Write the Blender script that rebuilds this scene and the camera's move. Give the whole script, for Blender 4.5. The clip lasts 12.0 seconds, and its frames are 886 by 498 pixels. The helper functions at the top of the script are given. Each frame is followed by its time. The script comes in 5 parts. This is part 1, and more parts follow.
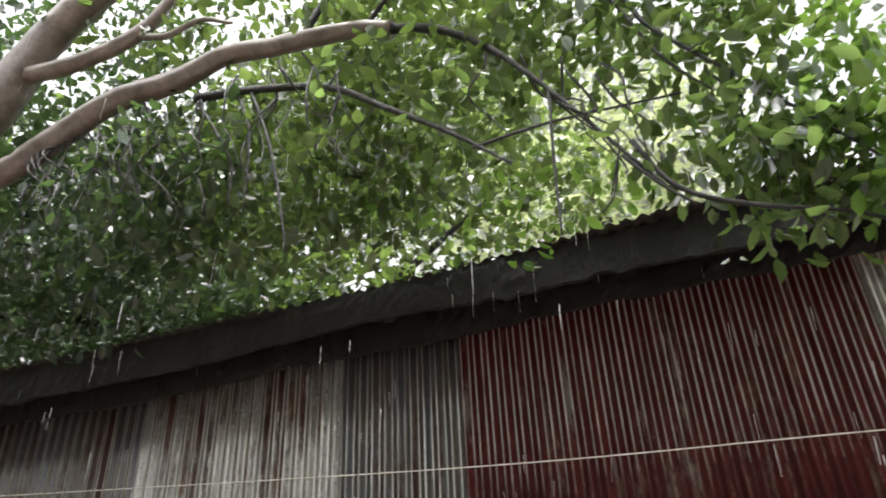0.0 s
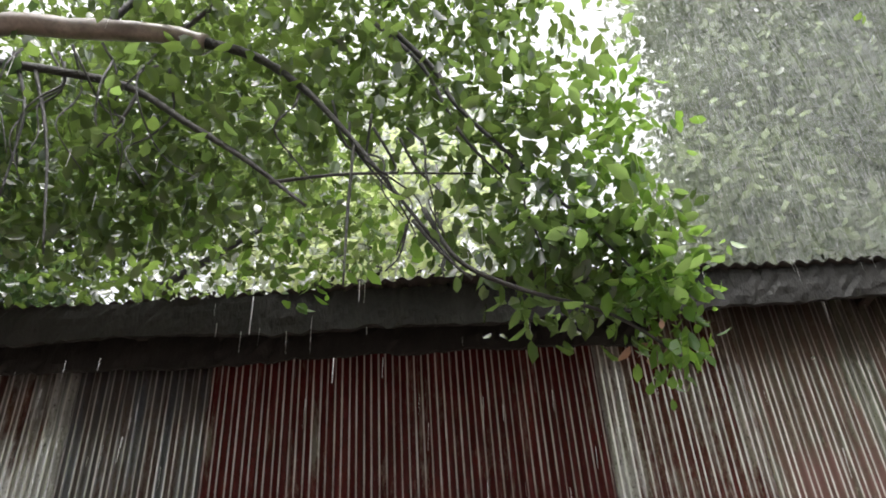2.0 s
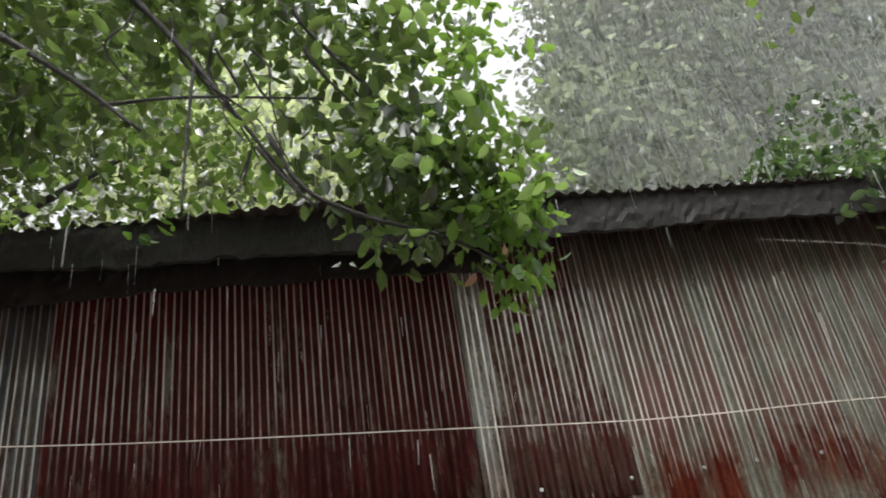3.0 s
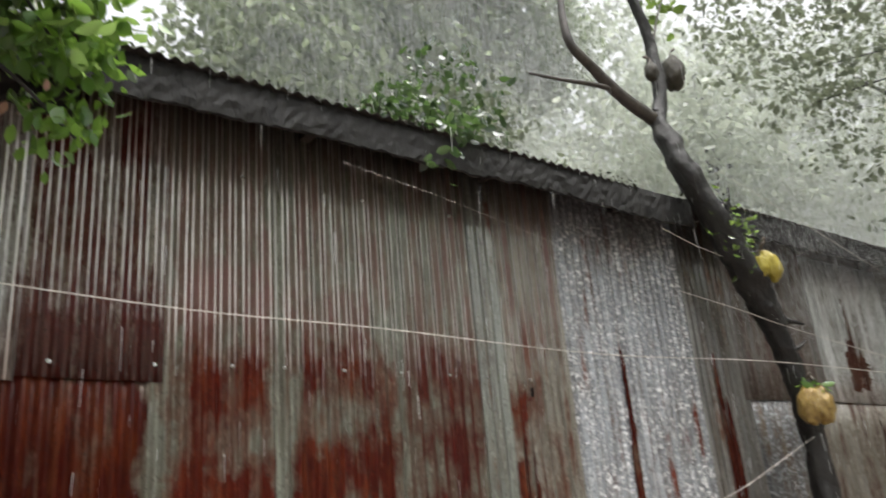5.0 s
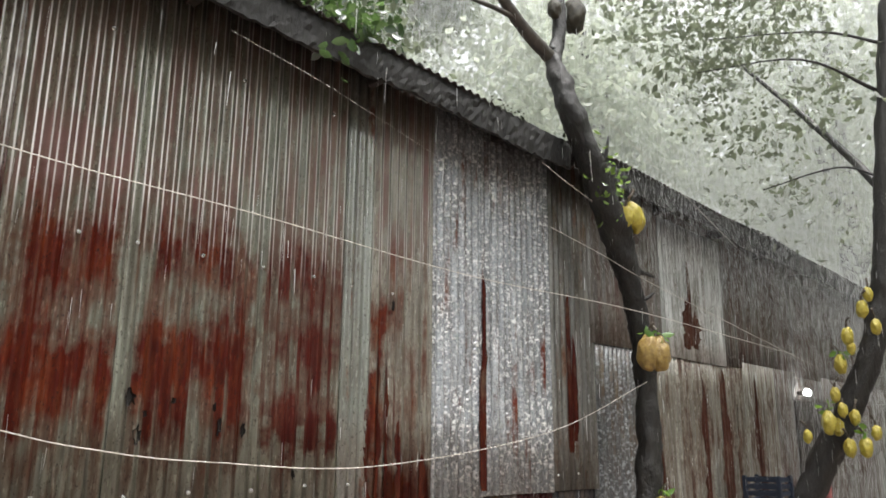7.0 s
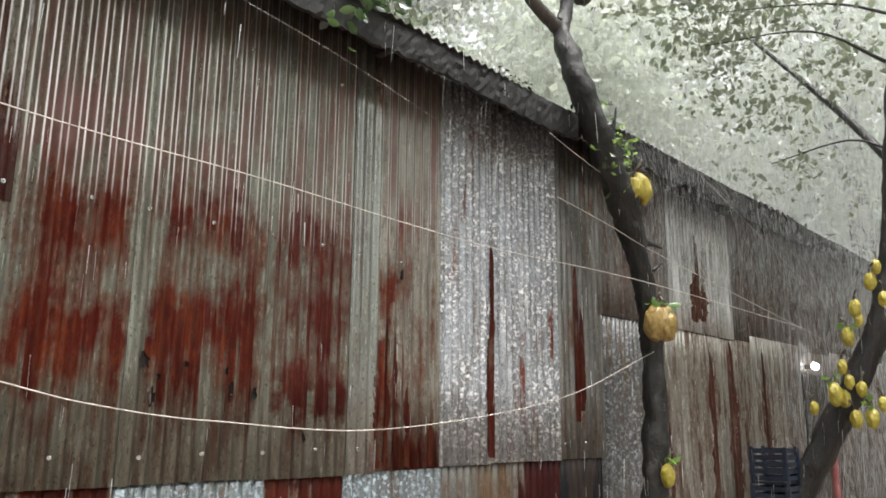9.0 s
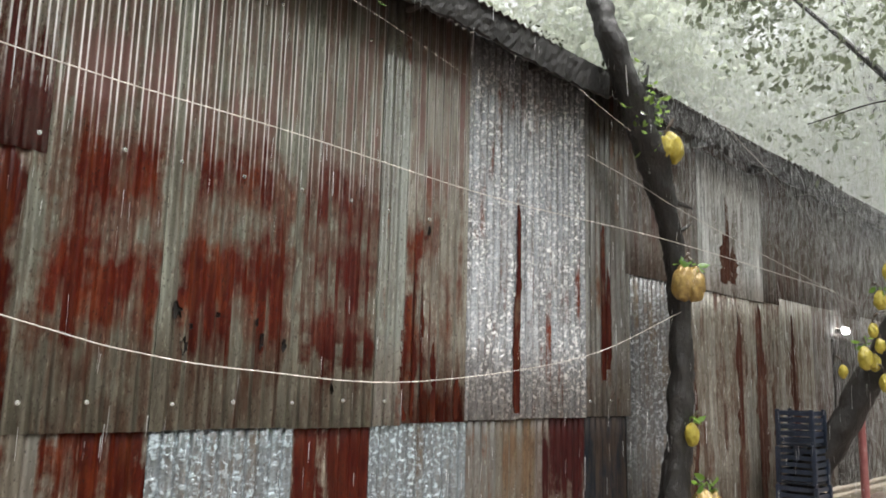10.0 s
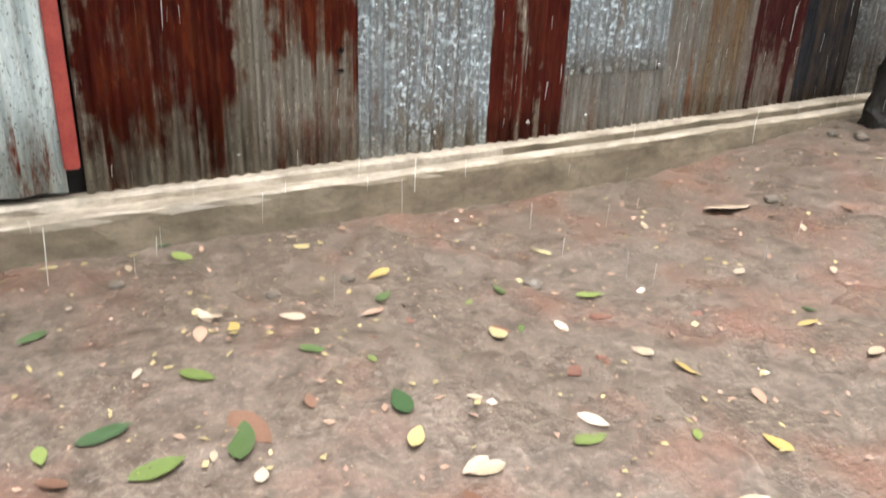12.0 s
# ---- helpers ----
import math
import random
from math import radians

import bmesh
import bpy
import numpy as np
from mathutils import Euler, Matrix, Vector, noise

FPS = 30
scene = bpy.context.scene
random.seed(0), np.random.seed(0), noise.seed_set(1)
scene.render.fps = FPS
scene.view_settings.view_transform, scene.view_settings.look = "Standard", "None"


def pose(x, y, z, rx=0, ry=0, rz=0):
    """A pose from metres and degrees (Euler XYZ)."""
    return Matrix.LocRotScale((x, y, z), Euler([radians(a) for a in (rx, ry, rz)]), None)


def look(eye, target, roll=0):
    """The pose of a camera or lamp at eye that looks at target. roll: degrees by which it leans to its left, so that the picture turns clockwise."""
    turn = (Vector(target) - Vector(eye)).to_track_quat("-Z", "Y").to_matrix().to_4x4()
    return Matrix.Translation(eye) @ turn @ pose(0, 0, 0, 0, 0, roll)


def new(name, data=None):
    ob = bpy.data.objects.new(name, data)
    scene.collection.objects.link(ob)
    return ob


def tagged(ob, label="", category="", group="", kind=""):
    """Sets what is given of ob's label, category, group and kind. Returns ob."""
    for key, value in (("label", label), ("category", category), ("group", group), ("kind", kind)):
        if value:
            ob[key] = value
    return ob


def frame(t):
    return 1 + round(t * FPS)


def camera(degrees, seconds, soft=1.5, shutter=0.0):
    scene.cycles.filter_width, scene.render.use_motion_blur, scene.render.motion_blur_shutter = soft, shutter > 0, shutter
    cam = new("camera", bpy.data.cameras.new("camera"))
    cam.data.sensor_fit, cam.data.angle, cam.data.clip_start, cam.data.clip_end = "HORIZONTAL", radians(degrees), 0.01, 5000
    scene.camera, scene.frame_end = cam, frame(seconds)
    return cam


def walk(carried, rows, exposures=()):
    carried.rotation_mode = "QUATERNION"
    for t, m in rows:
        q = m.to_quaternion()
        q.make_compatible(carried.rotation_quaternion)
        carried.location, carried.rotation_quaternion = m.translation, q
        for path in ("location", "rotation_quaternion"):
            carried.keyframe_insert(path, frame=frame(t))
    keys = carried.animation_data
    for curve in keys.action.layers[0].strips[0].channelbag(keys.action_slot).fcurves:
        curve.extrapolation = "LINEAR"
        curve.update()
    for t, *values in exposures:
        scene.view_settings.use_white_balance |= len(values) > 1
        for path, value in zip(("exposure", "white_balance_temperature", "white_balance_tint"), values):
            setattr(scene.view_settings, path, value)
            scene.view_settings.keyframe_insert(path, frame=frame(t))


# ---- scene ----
cam = camera(58.5, 12.0, soft=1.7, shutter=0.25)
PATH = [
    (0, (-2.008, -3.462, 1.596), (-2.554, -1.882, 2.694), -2.8),
    (1, (-2.046, -3.55, 1.603), (-2.187, -1.918, 2.75), -3.5),
    (1.5, (-2.056, -3.553, 1.606), (-2.118, -1.925, 2.767), -2.4),
    (2, (-2.047, -3.523, 1.608), (-2.012, -1.887, 2.757), -3.8),
    (2.5, (-2.008, -3.499, 1.608), (-1.874, -1.873, 2.765), -3.6),
    (2.6, (-1.995, -3.498, 1.608), (-1.83, -1.772, 2.605), -5.4),
    (4.3, (-1.679, -3.507, 1.567), (-0.975, -1.906, 2.537), -5.9),
    (4.5, (-1.675, -3.499, 1.571), (-0.835, -1.913, 2.454), -6.3),
    (4.6, (-1.672, -3.493, 1.573), (-0.765, -1.92, 2.411), -6.8),
    (5, (-1.659, -3.466, 1.588), (-0.494, -1.975, 2.236), -5.0),
    (5.5, (-1.599, -3.389, 1.569), (-0.195, -2.057, 2.075), -2.8),
    (6, (-1.582, -3.328, 1.55), (-0.119, -2.064, 2.061), -1.6),
    (6.5, (-1.627, -3.301, 1.523), (-0.165, -2.03, 2.02), -0.3),
    (7, (-1.627, -3.292, 1.495), (-0.176, -1.999, 1.967), 0.4),
    (8.8, (-1.639, -3.31, 1.421), (-0.195, -1.996, 1.858), 0.4),
    (9, (-1.641, -3.312, 1.418), (-0.197, -1.996, 1.843), 0.4),
    (9.5, (-1.634, -3.313, 1.407), (-0.196, -1.978, 1.795), 0.9),
    (10, (-1.646, -3.323, 1.386), (-0.236, -1.943, 1.715), 1.4),
    (10.5, (-1.631, -3.332, 1.372), (-0.295, -1.859, 1.59), 1.0),
    (11, (-1.668, -3.379, 1.363), (-0.47, -1.777, 1.375), 1.0),
    (11.5, (-1.67, -3.414, 1.358), (-0.597, -1.779, 0.939), 0.6),
    (12, (-1.643, -3.394, 1.344), (-0.663, -1.825, 0.585), 2.2),
]
walk(cam, [(t, look(e, a, r)) for t, e, a, r in PATH], [(0.0, 1.75), (0.5, 1.45), (1.0, 1.35), (1.5, 1.55), (2.0, 1.6), (2.5, 1.5), (4.5, 0.7), (5.0, 1.35), (5.5, 1.85), (6.0, 1.6), (6.5, 1.4), (7.0, 1.6), (9.0, 1.7), (10.0, 1.75), (10.5, 1.75), (11.0, 1.8), (11.5, 1.82), (12.0, 1.8)])



# ---------- world, sun ----------
world = bpy.data.worlds.new("rain_sky")
scene.world = world
world.use_nodes = True
wn, wl = world.node_tree.nodes, world.node_tree.links
sky = wn.new("ShaderNodeTexSky")
sky.sky_type = "NISHITA"
sky.sun_disc = False
sky.sun_elevation = radians(78)
sky.sun_rotation = radians(172)
sky.dust_density = 6.0
sky.air_density = 1.0
pale = wn.new("ShaderNodeHueSaturation")
pale.inputs["Saturation"].default_value = 0.12
wl.new(sky.outputs[0], pale.inputs["Color"])
wl.new(pale.outputs[0], wn["Background"].inputs["Color"])
wn["Background"].inputs["Strength"].default_value = 0.15

sun_data = bpy.data.lights.new("sun", "SUN")
sun_data.energy = 0.6
sun_data.angle = radians(40)
sun_data.color = (1.0, 0.97, 0.92)
sun = new("sun", sun_data)
sun.matrix_world = look((0, 0, 20), (-0.05, 0.21, 19.0))


# ---------- materials ----------
class Nodes:
    """A short way to write node materials."""

    def __init__(self, name):
        self.mat = bpy.data.materials.new(name)
        self.mat.use_nodes = True
        self.t = self.mat.node_tree
        self.bsdf = self.t.nodes["Principled BSDF"]
        self.out = self.t.nodes["Material Output"]

    def n(self, kind, **props):
        node = self.t.nodes.new(kind)
        for key, value in props.items():
            setattr(node, key, value)
        return node

    def put(self, socket, value):
        if isinstance(value, bpy.types.NodeSocket):
            self.t.links.new(value, socket)
        elif isinstance(value, (tuple, list)) and len(value) == 3 and socket.type == "RGBA":
            socket.default_value = (*value, 1)
        else:
            socket.default_value = value

    def math(self, op, a, b=0.0, clamp=False):
        m = self.n("ShaderNodeMath", operation=op, use_clamp=clamp)
        self.put(m.inputs[0], a)
        self.put(m.inputs[1], b)
        return m.outputs[0]

    def mix(self, f, a, b):
        m = self.n("ShaderNodeMix", data_type="RGBA")
        self.put(m.inputs["Factor"], f)
        self.put(m.inputs["A"], a)
        self.put(m.inputs["B"], b)
        return m.outputs["Result"]

    def coords(self, scale=(1, 1, 1), shift=None):
        c = self.n("ShaderNodeTexCoord").outputs["Object"]
        if shift is not None:
            v = self.n("ShaderNodeVectorMath", operation="ADD")
            self.put(v.inputs[0], c)
            self.put(v.inputs[1], shift)
            c = v.outputs[0]
        m = self.n("ShaderNodeVectorMath", operation="MULTIPLY")
        self.put(m.inputs[0], c)
        m.inputs[1].default_value = scale
        return m.outputs[0]

    def noise(self, vec, scale, detail=4.0, rough=0.55):
        x = self.n("ShaderNodeTexNoise")
        self.put(x.inputs["Vector"], vec)
        x.inputs["Scale"].default_value = scale
        x.inputs["Detail"].default_value = detail
        x.inputs["Roughness"].default_value = rough
        return x.outputs["Fac"]

    def ramp(self, f, stops):
        r = self.n("ShaderNodeValToRGB")
        self.put(r.inputs[0], f)
        e = r.color_ramp.elements
        while len(e) < len(stops):
            e.new(0.5)
        for item, (p, c) in zip(e, stops):
            item.position = p
            item.color = (c, c, c, 1) if isinstance(c, (int, float)) else (*c, 1)
        return r.outputs[0]

    def span(self, v, a, b, lo=0.0, hi=1.0):
        m = self.n("ShaderNodeMapRange")
        self.put(m.inputs[0], v)
        for i, x in enumerate((a, b, lo, hi)):
            m.inputs[i + 1].default_value = x
        return m.outputs[0]

    def bump(self, h, strength, dist=0.01):
        b = self.n("ShaderNodeBump")
        b.inputs["Strength"].default_value = strength
        b.inputs["Distance"].default_value = dist
        self.put(b.inputs["Height"], h)
        self.put(self.bsdf.inputs["Normal"], b.outputs[0])
        return b


ZTOP = 4.0
PITCH = 0.070


def sheet_mat(name, zinc, bands, rust=(0.165, 0.024, 0.009), rust2=(0.30, 0.075, 0.022), metal=0.3, spangle=0.0, rough=0.34, streak=8.0, film=0.8, margin=0.55, dull=None, soft=(0.24, 0.68), ridge=0.0, ridge_from=2.45, blotch=0.0, patches=(), tint=0.36):
    """Wet weathered corrugated sheet; bands: (height, share of rust) from bottom to top."""
    k = Nodes(name)
    rnd = k.math("MULTIPLY", k.n("ShaderNodeObjectInfo").outputs["Random"], 53.0)
    z = k.n("ShaderNodeSeparateXYZ")
    k.put(z.inputs[0], k.coords())
    wob = k.noise(k.coords((1, 1, 1), rnd), 9.0, 4)
    zz = k.math("ADD", z.outputs[2], k.span(wob, 0.3, 0.7, -0.08, 0.08))
    base = k.ramp(k.math("DIVIDE", zz, ZTOP, True), [(h / ZTOP, a) for h, a in bands])
    st = k.noise(k.coords((1.0, 1.0, 0.055), rnd), streak * 1.6, 5, 0.6)
    bl = k.noise(k.coords((1.0, 1.0, 0.22), rnd), 7.0, 6, 0.7)
    fine = k.noise(k.coords((1.0, 1.0, 0.3), rnd), 60.0, 4, 0.7)
    # every fold rusts on its own, so the rust keeps to the folds
    cell = k.math("DIVIDE", k.math("FLOOR", k.math("ADD", k.math("DIVIDE", z.outputs[0], PITCH * 0.5), 0.5)), 2.6)
    fold_at = k.n("ShaderNodeCombineXYZ")
    k.put(fold_at.inputs[0], cell)
    k.put(fold_at.inputs[2], k.math("MULTIPLY", z.outputs[2], 0.55))
    k.put(fold_at.inputs[1], rnd)
    fold = k.noise(fold_at.outputs[0], 2.6, 3, 0.55)
    f = k.math("ADD", base, k.span(st, 0.25, 0.75, -0.32, 0.32))
    f = k.math("ADD", f, k.span(fold, 0.25, 0.75, -0.8, 0.8) if patches else k.span(fold, 0.25, 0.75, -0.55, 0.55))
    if patches:
        # stains with shapes of their own; their edges step from fold to fold
        pz = k.math("ADD", zz, k.span(fold, 0.3, 0.7, -0.10, 0.10))
        pz = k.math("ADD", pz, k.span(st, 0.3, 0.7, -0.05, 0.05))
        px = k.math("ADD", z.outputs[0], k.span(wob, 0.3, 0.7, -0.06, 0.06))
        stains = None
        for x0, x1, z0, z1, share, edge in patches:
            m = k.math("MULTIPLY", k.span(px, x0 - 0.05, x0 + 0.06), k.span(px, x1 + 0.05, x1 - 0.06))
            m = k.math("MULTIPLY", m, k.math("MULTIPLY", k.span(pz, z0 - 2.2 * edge, z0 + 1.2 * edge), k.span(pz, z1 + 0.10, z1 - 0.07)))
            m = k.math("MULTIPLY", m, share)
            stains = m if stains is None else k.math("MAXIMUM", stains, m)
        f = k.math("ADD", f, stains)
    if blotch:
        big = k.noise(k.coords((1.0, 1.0, 0.55), rnd), 4.2, 5, 0.62)
        f = k.math("ADD", f, k.span(big, 0.3, 0.7, -blotch, blotch))
    f = k.math("ADD", f, k.span(bl, 0.25, 0.75, -0.4, 0.4))
    f = k.math("ADD", f, k.span(fine, 0.3, 0.7, -0.2, 0.2))
    st2 = k.noise(k.coords((1.0, 1.0, 0.03), rnd), streak * 3.6, 3, 0.6)
    f = k.math("ADD", f, k.span(st2, 0.25, 0.75, -0.55, 0.55) if patches else k.span(st2, 0.25, 0.75, -0.25, 0.25))
    gen = k.n("ShaderNodeSeparateXYZ")
    k.put(gen.inputs[0], k.n("ShaderNodeTexCoord").outputs["Generated"])
    rim = k.math("MINIMUM", gen.outputs[0], k.math("SUBTRACT", 1.0, gen.outputs[0]))
    f = k.math("SUBTRACT", f, k.span(k.math("ADD", rim, k.span(bl, 0.3, 0.7, -0.07, 0.07)), 0.02, 0.14, margin, 0.0))
    stain = k.span(f, -0.15, 0.55)
    f = k.span(f, *soft)
    zc = k.mix(k.span(st2, 0.3, 0.7), tuple(c * 0.55 for c in zinc), tuple(min(1, c * 1.45) for c in zinc))
    zc = k.mix(k.span(fold, 0.36, 0.62, 0.55, 0.0), zc, tuple(c * 0.42 for c in zinc))
    dirt = k.noise(k.coords((1, 1, 0.12), rnd), 22.0, 4, 0.6)
    zc = k.mix(k.math("MULTIPLY", k.span(dirt, 0.45, 0.75), 0.7), zc, (0.06, 0.045, 0.032))
    zc = k.mix(k.math("MULTIPLY", stain, 0.62), zc, (0.105, 0.068, 0.040))
    brown = k.noise(k.coords((1.0, 1.0, 0.10), rnd), 13.0, 5, 0.65)
    zc = k.mix(k.span(brown, 0.44, 0.66, 0.0, tint), zc, (0.085, 0.052, 0.030))
    rc = k.mix(k.span(k.noise(k.coords((1, 1, 0.35), rnd), 9.0, 5, 0.65), 0.48, 0.72), rust, rust2)
    ochre = k.noise(k.coords((1, 1, 0.16), rnd), 19.0, 5, 0.7)
    rc = k.mix(k.span(ochre, 0.50, 0.70, 0.0, 0.55), rc, tuple(a * w for a, w in zip(rust2, (1.15, 1.9, 2.2))))
    rc = k.mix(k.math("MULTIPLY", k.span(fine, 0.5, 0.75), 0.5), rc, (0.045, 0.016, 0.012))
    rc = k.mix(k.math("MULTIPLY", k.span(st2, 0.35, 0.65), 0.5), rc, tuple(c * 0.35 for c in rust))
    rc = k.mix(k.math("MULTIPLY", k.span(k.noise(k.coords((1, 1, 0.5), rnd), 15.0, 5, 0.7), 0.52, 0.66), 0.6), rc, tuple(c * 0.45 for c in rust))
    # fine pits, specks and pale scratches
    speck = k.span(k.noise(k.coords((1, 1, 0.55), rnd), 105.0, 2, 0.5), 0.60, 0.69, 0.0, 0.75)
    fleck = k.span(k.noise(k.coords((1, 1, 0.22), rnd), 85.0, 2, 0.5), 0.60, 0.70, 0.0, 0.45)
    zc = k.mix(fleck, zc, tuple(min(0.9, c * 1.55) for c in zinc))
    zc = k.mix(speck, zc, (0.045, 0.034, 0.026))
    rc = k.mix(k.math("MULTIPLY", fleck, 0.6), rc, tuple(min(0.9, c * 1.4) for c in rust2))
    rc = k.mix(speck, rc, (0.022, 0.010, 0.008))
    # duller brown rust higher up, lightened to paint in more sky light
    if dull is not None:
        rc = k.mix(k.span(zz, dull - 0.12, dull + 0.16), rc, k.mix(st2, (0.105, 0.048, 0.044), (0.25, 0.155, 0.14)))
    col, met, rgh = k.mix(f, zc, rc), k.span(f, 0, 1, metal, 0.0), k.span(f, 0, 1, rough, rough + 0.18)
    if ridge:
        # wet highlights painted as pale, more metallic lines along the folds
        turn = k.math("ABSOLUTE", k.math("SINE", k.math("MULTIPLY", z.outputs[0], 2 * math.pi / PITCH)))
        ridge_glint = k.math("MULTIPLY", k.span(k.math("ADD", turn, k.span(dirt, 0.3, 0.7, 0.03, -0.05)), 0.90, 0.985), k.span(zz, ridge_from - 0.15, ridge_from + 0.15))
        ridge_glint = k.math("MULTIPLY", ridge_glint, k.span(st, 0.3, 0.5, 0.35 * ridge, ridge))
        col = k.mix(ridge_glint, col, (0.80, 0.77, 0.74))
        met = k.math("ADD", met, k.math("MULTIPLY", ridge_glint, 0.6), True)
        rgh = k.math("SUBTRACT", rgh, k.math("MULTIPLY", ridge_glint, 0.06))
    k.put(k.bsdf.inputs["Base Color"], col)
    k.put(k.bsdf.inputs["Metallic"], met)
    k.put(k.bsdf.inputs["Roughness"], rgh)
    k.put(k.bsdf.inputs["Coat Weight"], k.span(f, 0, 1, min(1, film * 1.3), film * 0.5))
    k.bsdf.inputs["Coat IOR"].default_value = 1.8 if film > 0.5 else 1.4
    k.put(k.bsdf.inputs["Specular IOR Level"], k.span(f, 0, 1, 0.4 if film else 0.12, 0.08))
    k.bsdf.inputs["Coat Roughness"].default_value = 0.06
    h = k.math("ADD", k.math("MULTIPLY", fine, 0.35), k.math("MULTIPLY", f, 0.25))
    if spangle:
        v = k.noise(k.coords((1.0, 0.4, 0.7), rnd), 52.0, 2, 0.5)
        w = k.noise(k.coords((1.0, 1.0, 0.5), rnd), 4.0, 2, 0.5)
        fl = k.math("MULTIPLY", k.span(v, 0.50, 0.60), k.span(w, 0.35, 0.6, 0.25, 1.0))
        h = k.math("ADD", h, k.math("MULTIPLY", fl, spangle))
        fl = k.math("MULTIPLY", fl, k.span(k.noise(k.coords((0.5, 0.5, 1.4), rnd), 38.0, 2, 0.5), 0.42, 0.52, 0.25, 1.0))
        zc = k.mix(fl, zc, tuple(min(0.92, c * 2.3) for c in zinc))
        zc = k.mix(k.span(k.noise(k.coords((0.6, 0.4, 1.0), rnd), 70.0, 2, 0.5), 0.46, 0.36, 0.0, 0.45), zc, tuple(c * 0.3 for c in zinc))
        k.put(k.bsdf.inputs["Base Color"], k.mix(f, zc, rc))
    k.bump(h, 0.6, 0.006)
    return k.mat


def plain(name, dark, light, scale=8.0, rough=0.6, stretch=(1, 1, 1), bump=0.4, dist=0.01, metal=0.0, coat=0.0):
    k = Nodes(name)
    rnd = k.math("MULTIPLY", k.n("ShaderNodeObjectInfo").outputs["Random"], 31.0)
    a = k.noise(k.coords(stretch, rnd), scale, 5, 0.6)
    b = k.noise(k.coords(stretch, rnd), scale * 6, 4, 0.65)
    c = k.mix(k.span(a, 0.3, 0.7), dark, light)
    c = k.mix(k.math("MULTIPLY", k.span(b, 0.45, 0.75), 0.45), c, tuple(x * 0.45 for x in dark))
    k.put(k.bsdf.inputs["Base Color"], c)
    k.bsdf.inputs["Roughness"].default_value = rough
    k.bsdf.inputs["Metallic"].default_value = metal
    k.bsdf.inputs["Coat Weight"].default_value = coat
    k.bsdf.inputs["Coat Roughness"].default_value = 0.2
    k.bump(k.math("ADD", a, k.math("MULTIPLY", b, 0.5)), bump, dist)
    return k.mat


def leaf_mat(name, dark, light, back, gloss=0.35, through_light=0.45):
    k = Nodes(name)
    r = k.n("ShaderNodeNewGeometry").outputs["Random Per Island"]
    patch = k.noise(k.coords(), 1.3, 3)
    f = k.math("ADD", k.math("MULTIPLY", k.math("POWER", r, 2.4), 0.8), k.span(patch, 0.3, 0.7, -0.15, 0.4), True)
    col = k.mix(f, dark, light)
    k.put(k.bsdf.inputs["Base Color"], col)
    k.bsdf.inputs["Roughness"].default_value = gloss
    k.bsdf.inputs["Coat Weight"].default_value = 0.9 if gloss < 0.25 else 0.2
    k.bsdf.inputs["Coat Roughness"].default_value = 0.12
    tr = k.n("ShaderNodeBsdfTranslucent")
    k.put(tr.inputs["Color"], k.mix(f, tuple(c * 0.6 for c in back), back))
    m = k.n("ShaderNodeMixShader")
    m.inputs[0].default_value = through_light
    k.t.links.new(k.bsdf.outputs[0], m.inputs[1])
    k.t.links.new(tr.outputs[0], m.inputs[2])
    k.t.links.new(m.outputs[0], k.out.inputs["Surface"])
    return k.mat


M_BARK = plain("wet_grey_bark", (0.03, 0.025, 0.021), (0.10, 0.085, 0.07), 14, 0.5, (1, 1, 0.35), 0.7, 0.012, coat=0.25)
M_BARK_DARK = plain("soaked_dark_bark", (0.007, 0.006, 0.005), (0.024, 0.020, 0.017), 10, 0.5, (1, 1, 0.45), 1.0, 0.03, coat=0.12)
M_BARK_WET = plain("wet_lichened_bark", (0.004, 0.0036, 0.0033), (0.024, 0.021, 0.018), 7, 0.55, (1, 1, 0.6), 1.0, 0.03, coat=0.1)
M_LIMB = plain("smooth_brown_bark", (0.105, 0.080, 0.067), (0.30, 0.245, 0.215), 7, 0.32, (1, 1, 1), 0.6, 0.008, coat=0.6)
M_TWIG = plain("twig_bark", (0.05, 0.04, 0.03), (0.13, 0.10, 0.075), 20, 0.5)
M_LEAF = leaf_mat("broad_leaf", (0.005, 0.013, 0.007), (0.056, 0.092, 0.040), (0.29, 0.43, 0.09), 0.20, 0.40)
# two copies of the broad leaf with shade and light painted into the green
M_LEAF_SHADED = leaf_mat("shaded_leaf_copy", (0.007, 0.020, 0.012), (0.055, 0.098, 0.048), (0.15, 0.26, 0.07), 0.22, 0.36)
M_LEAF_LIT = leaf_mat("lit_leaf_copy", (0.009, 0.026, 0.012), (0.115, 0.185, 0.078), (0.37, 0.56, 0.14), 0.16, 0.50)
M_LEAF_BRIGHT = leaf_mat("young_leaf", (0.045, 0.12, 0.022), (0.15, 0.29, 0.045), (0.38, 0.64, 0.10))
# rain haze is painted into the pale colours of the next four leaves
M_LEAF_FAR = leaf_mat("haze_tinted_leaf", (0.145, 0.175, 0.122), (0.195, 0.23, 0.16), (0.34, 0.40, 0.25), 0.5, 0.58)
M_LEAF_MIST = leaf_mat("mist_greyed_leaf", (0.10, 0.115, 0.085), (0.20, 0.225, 0.165), (0.36, 0.41, 0.27), 0.35, 0.4)
M_LEAF_PALE = leaf_mat("haze_paled_leaf", (0.40, 0.43, 0.37), (0.50, 0.54, 0.455), (0.64, 0.69, 0.56), 0.5, 0.5)
M_LEAF_GLOW = leaf_mat("hazy_yellow_green_leaf", (0.32, 0.40, 0.17), (0.54, 0.60, 0.32), (0.78, 0.88, 0.46), 0.45, 0.55)
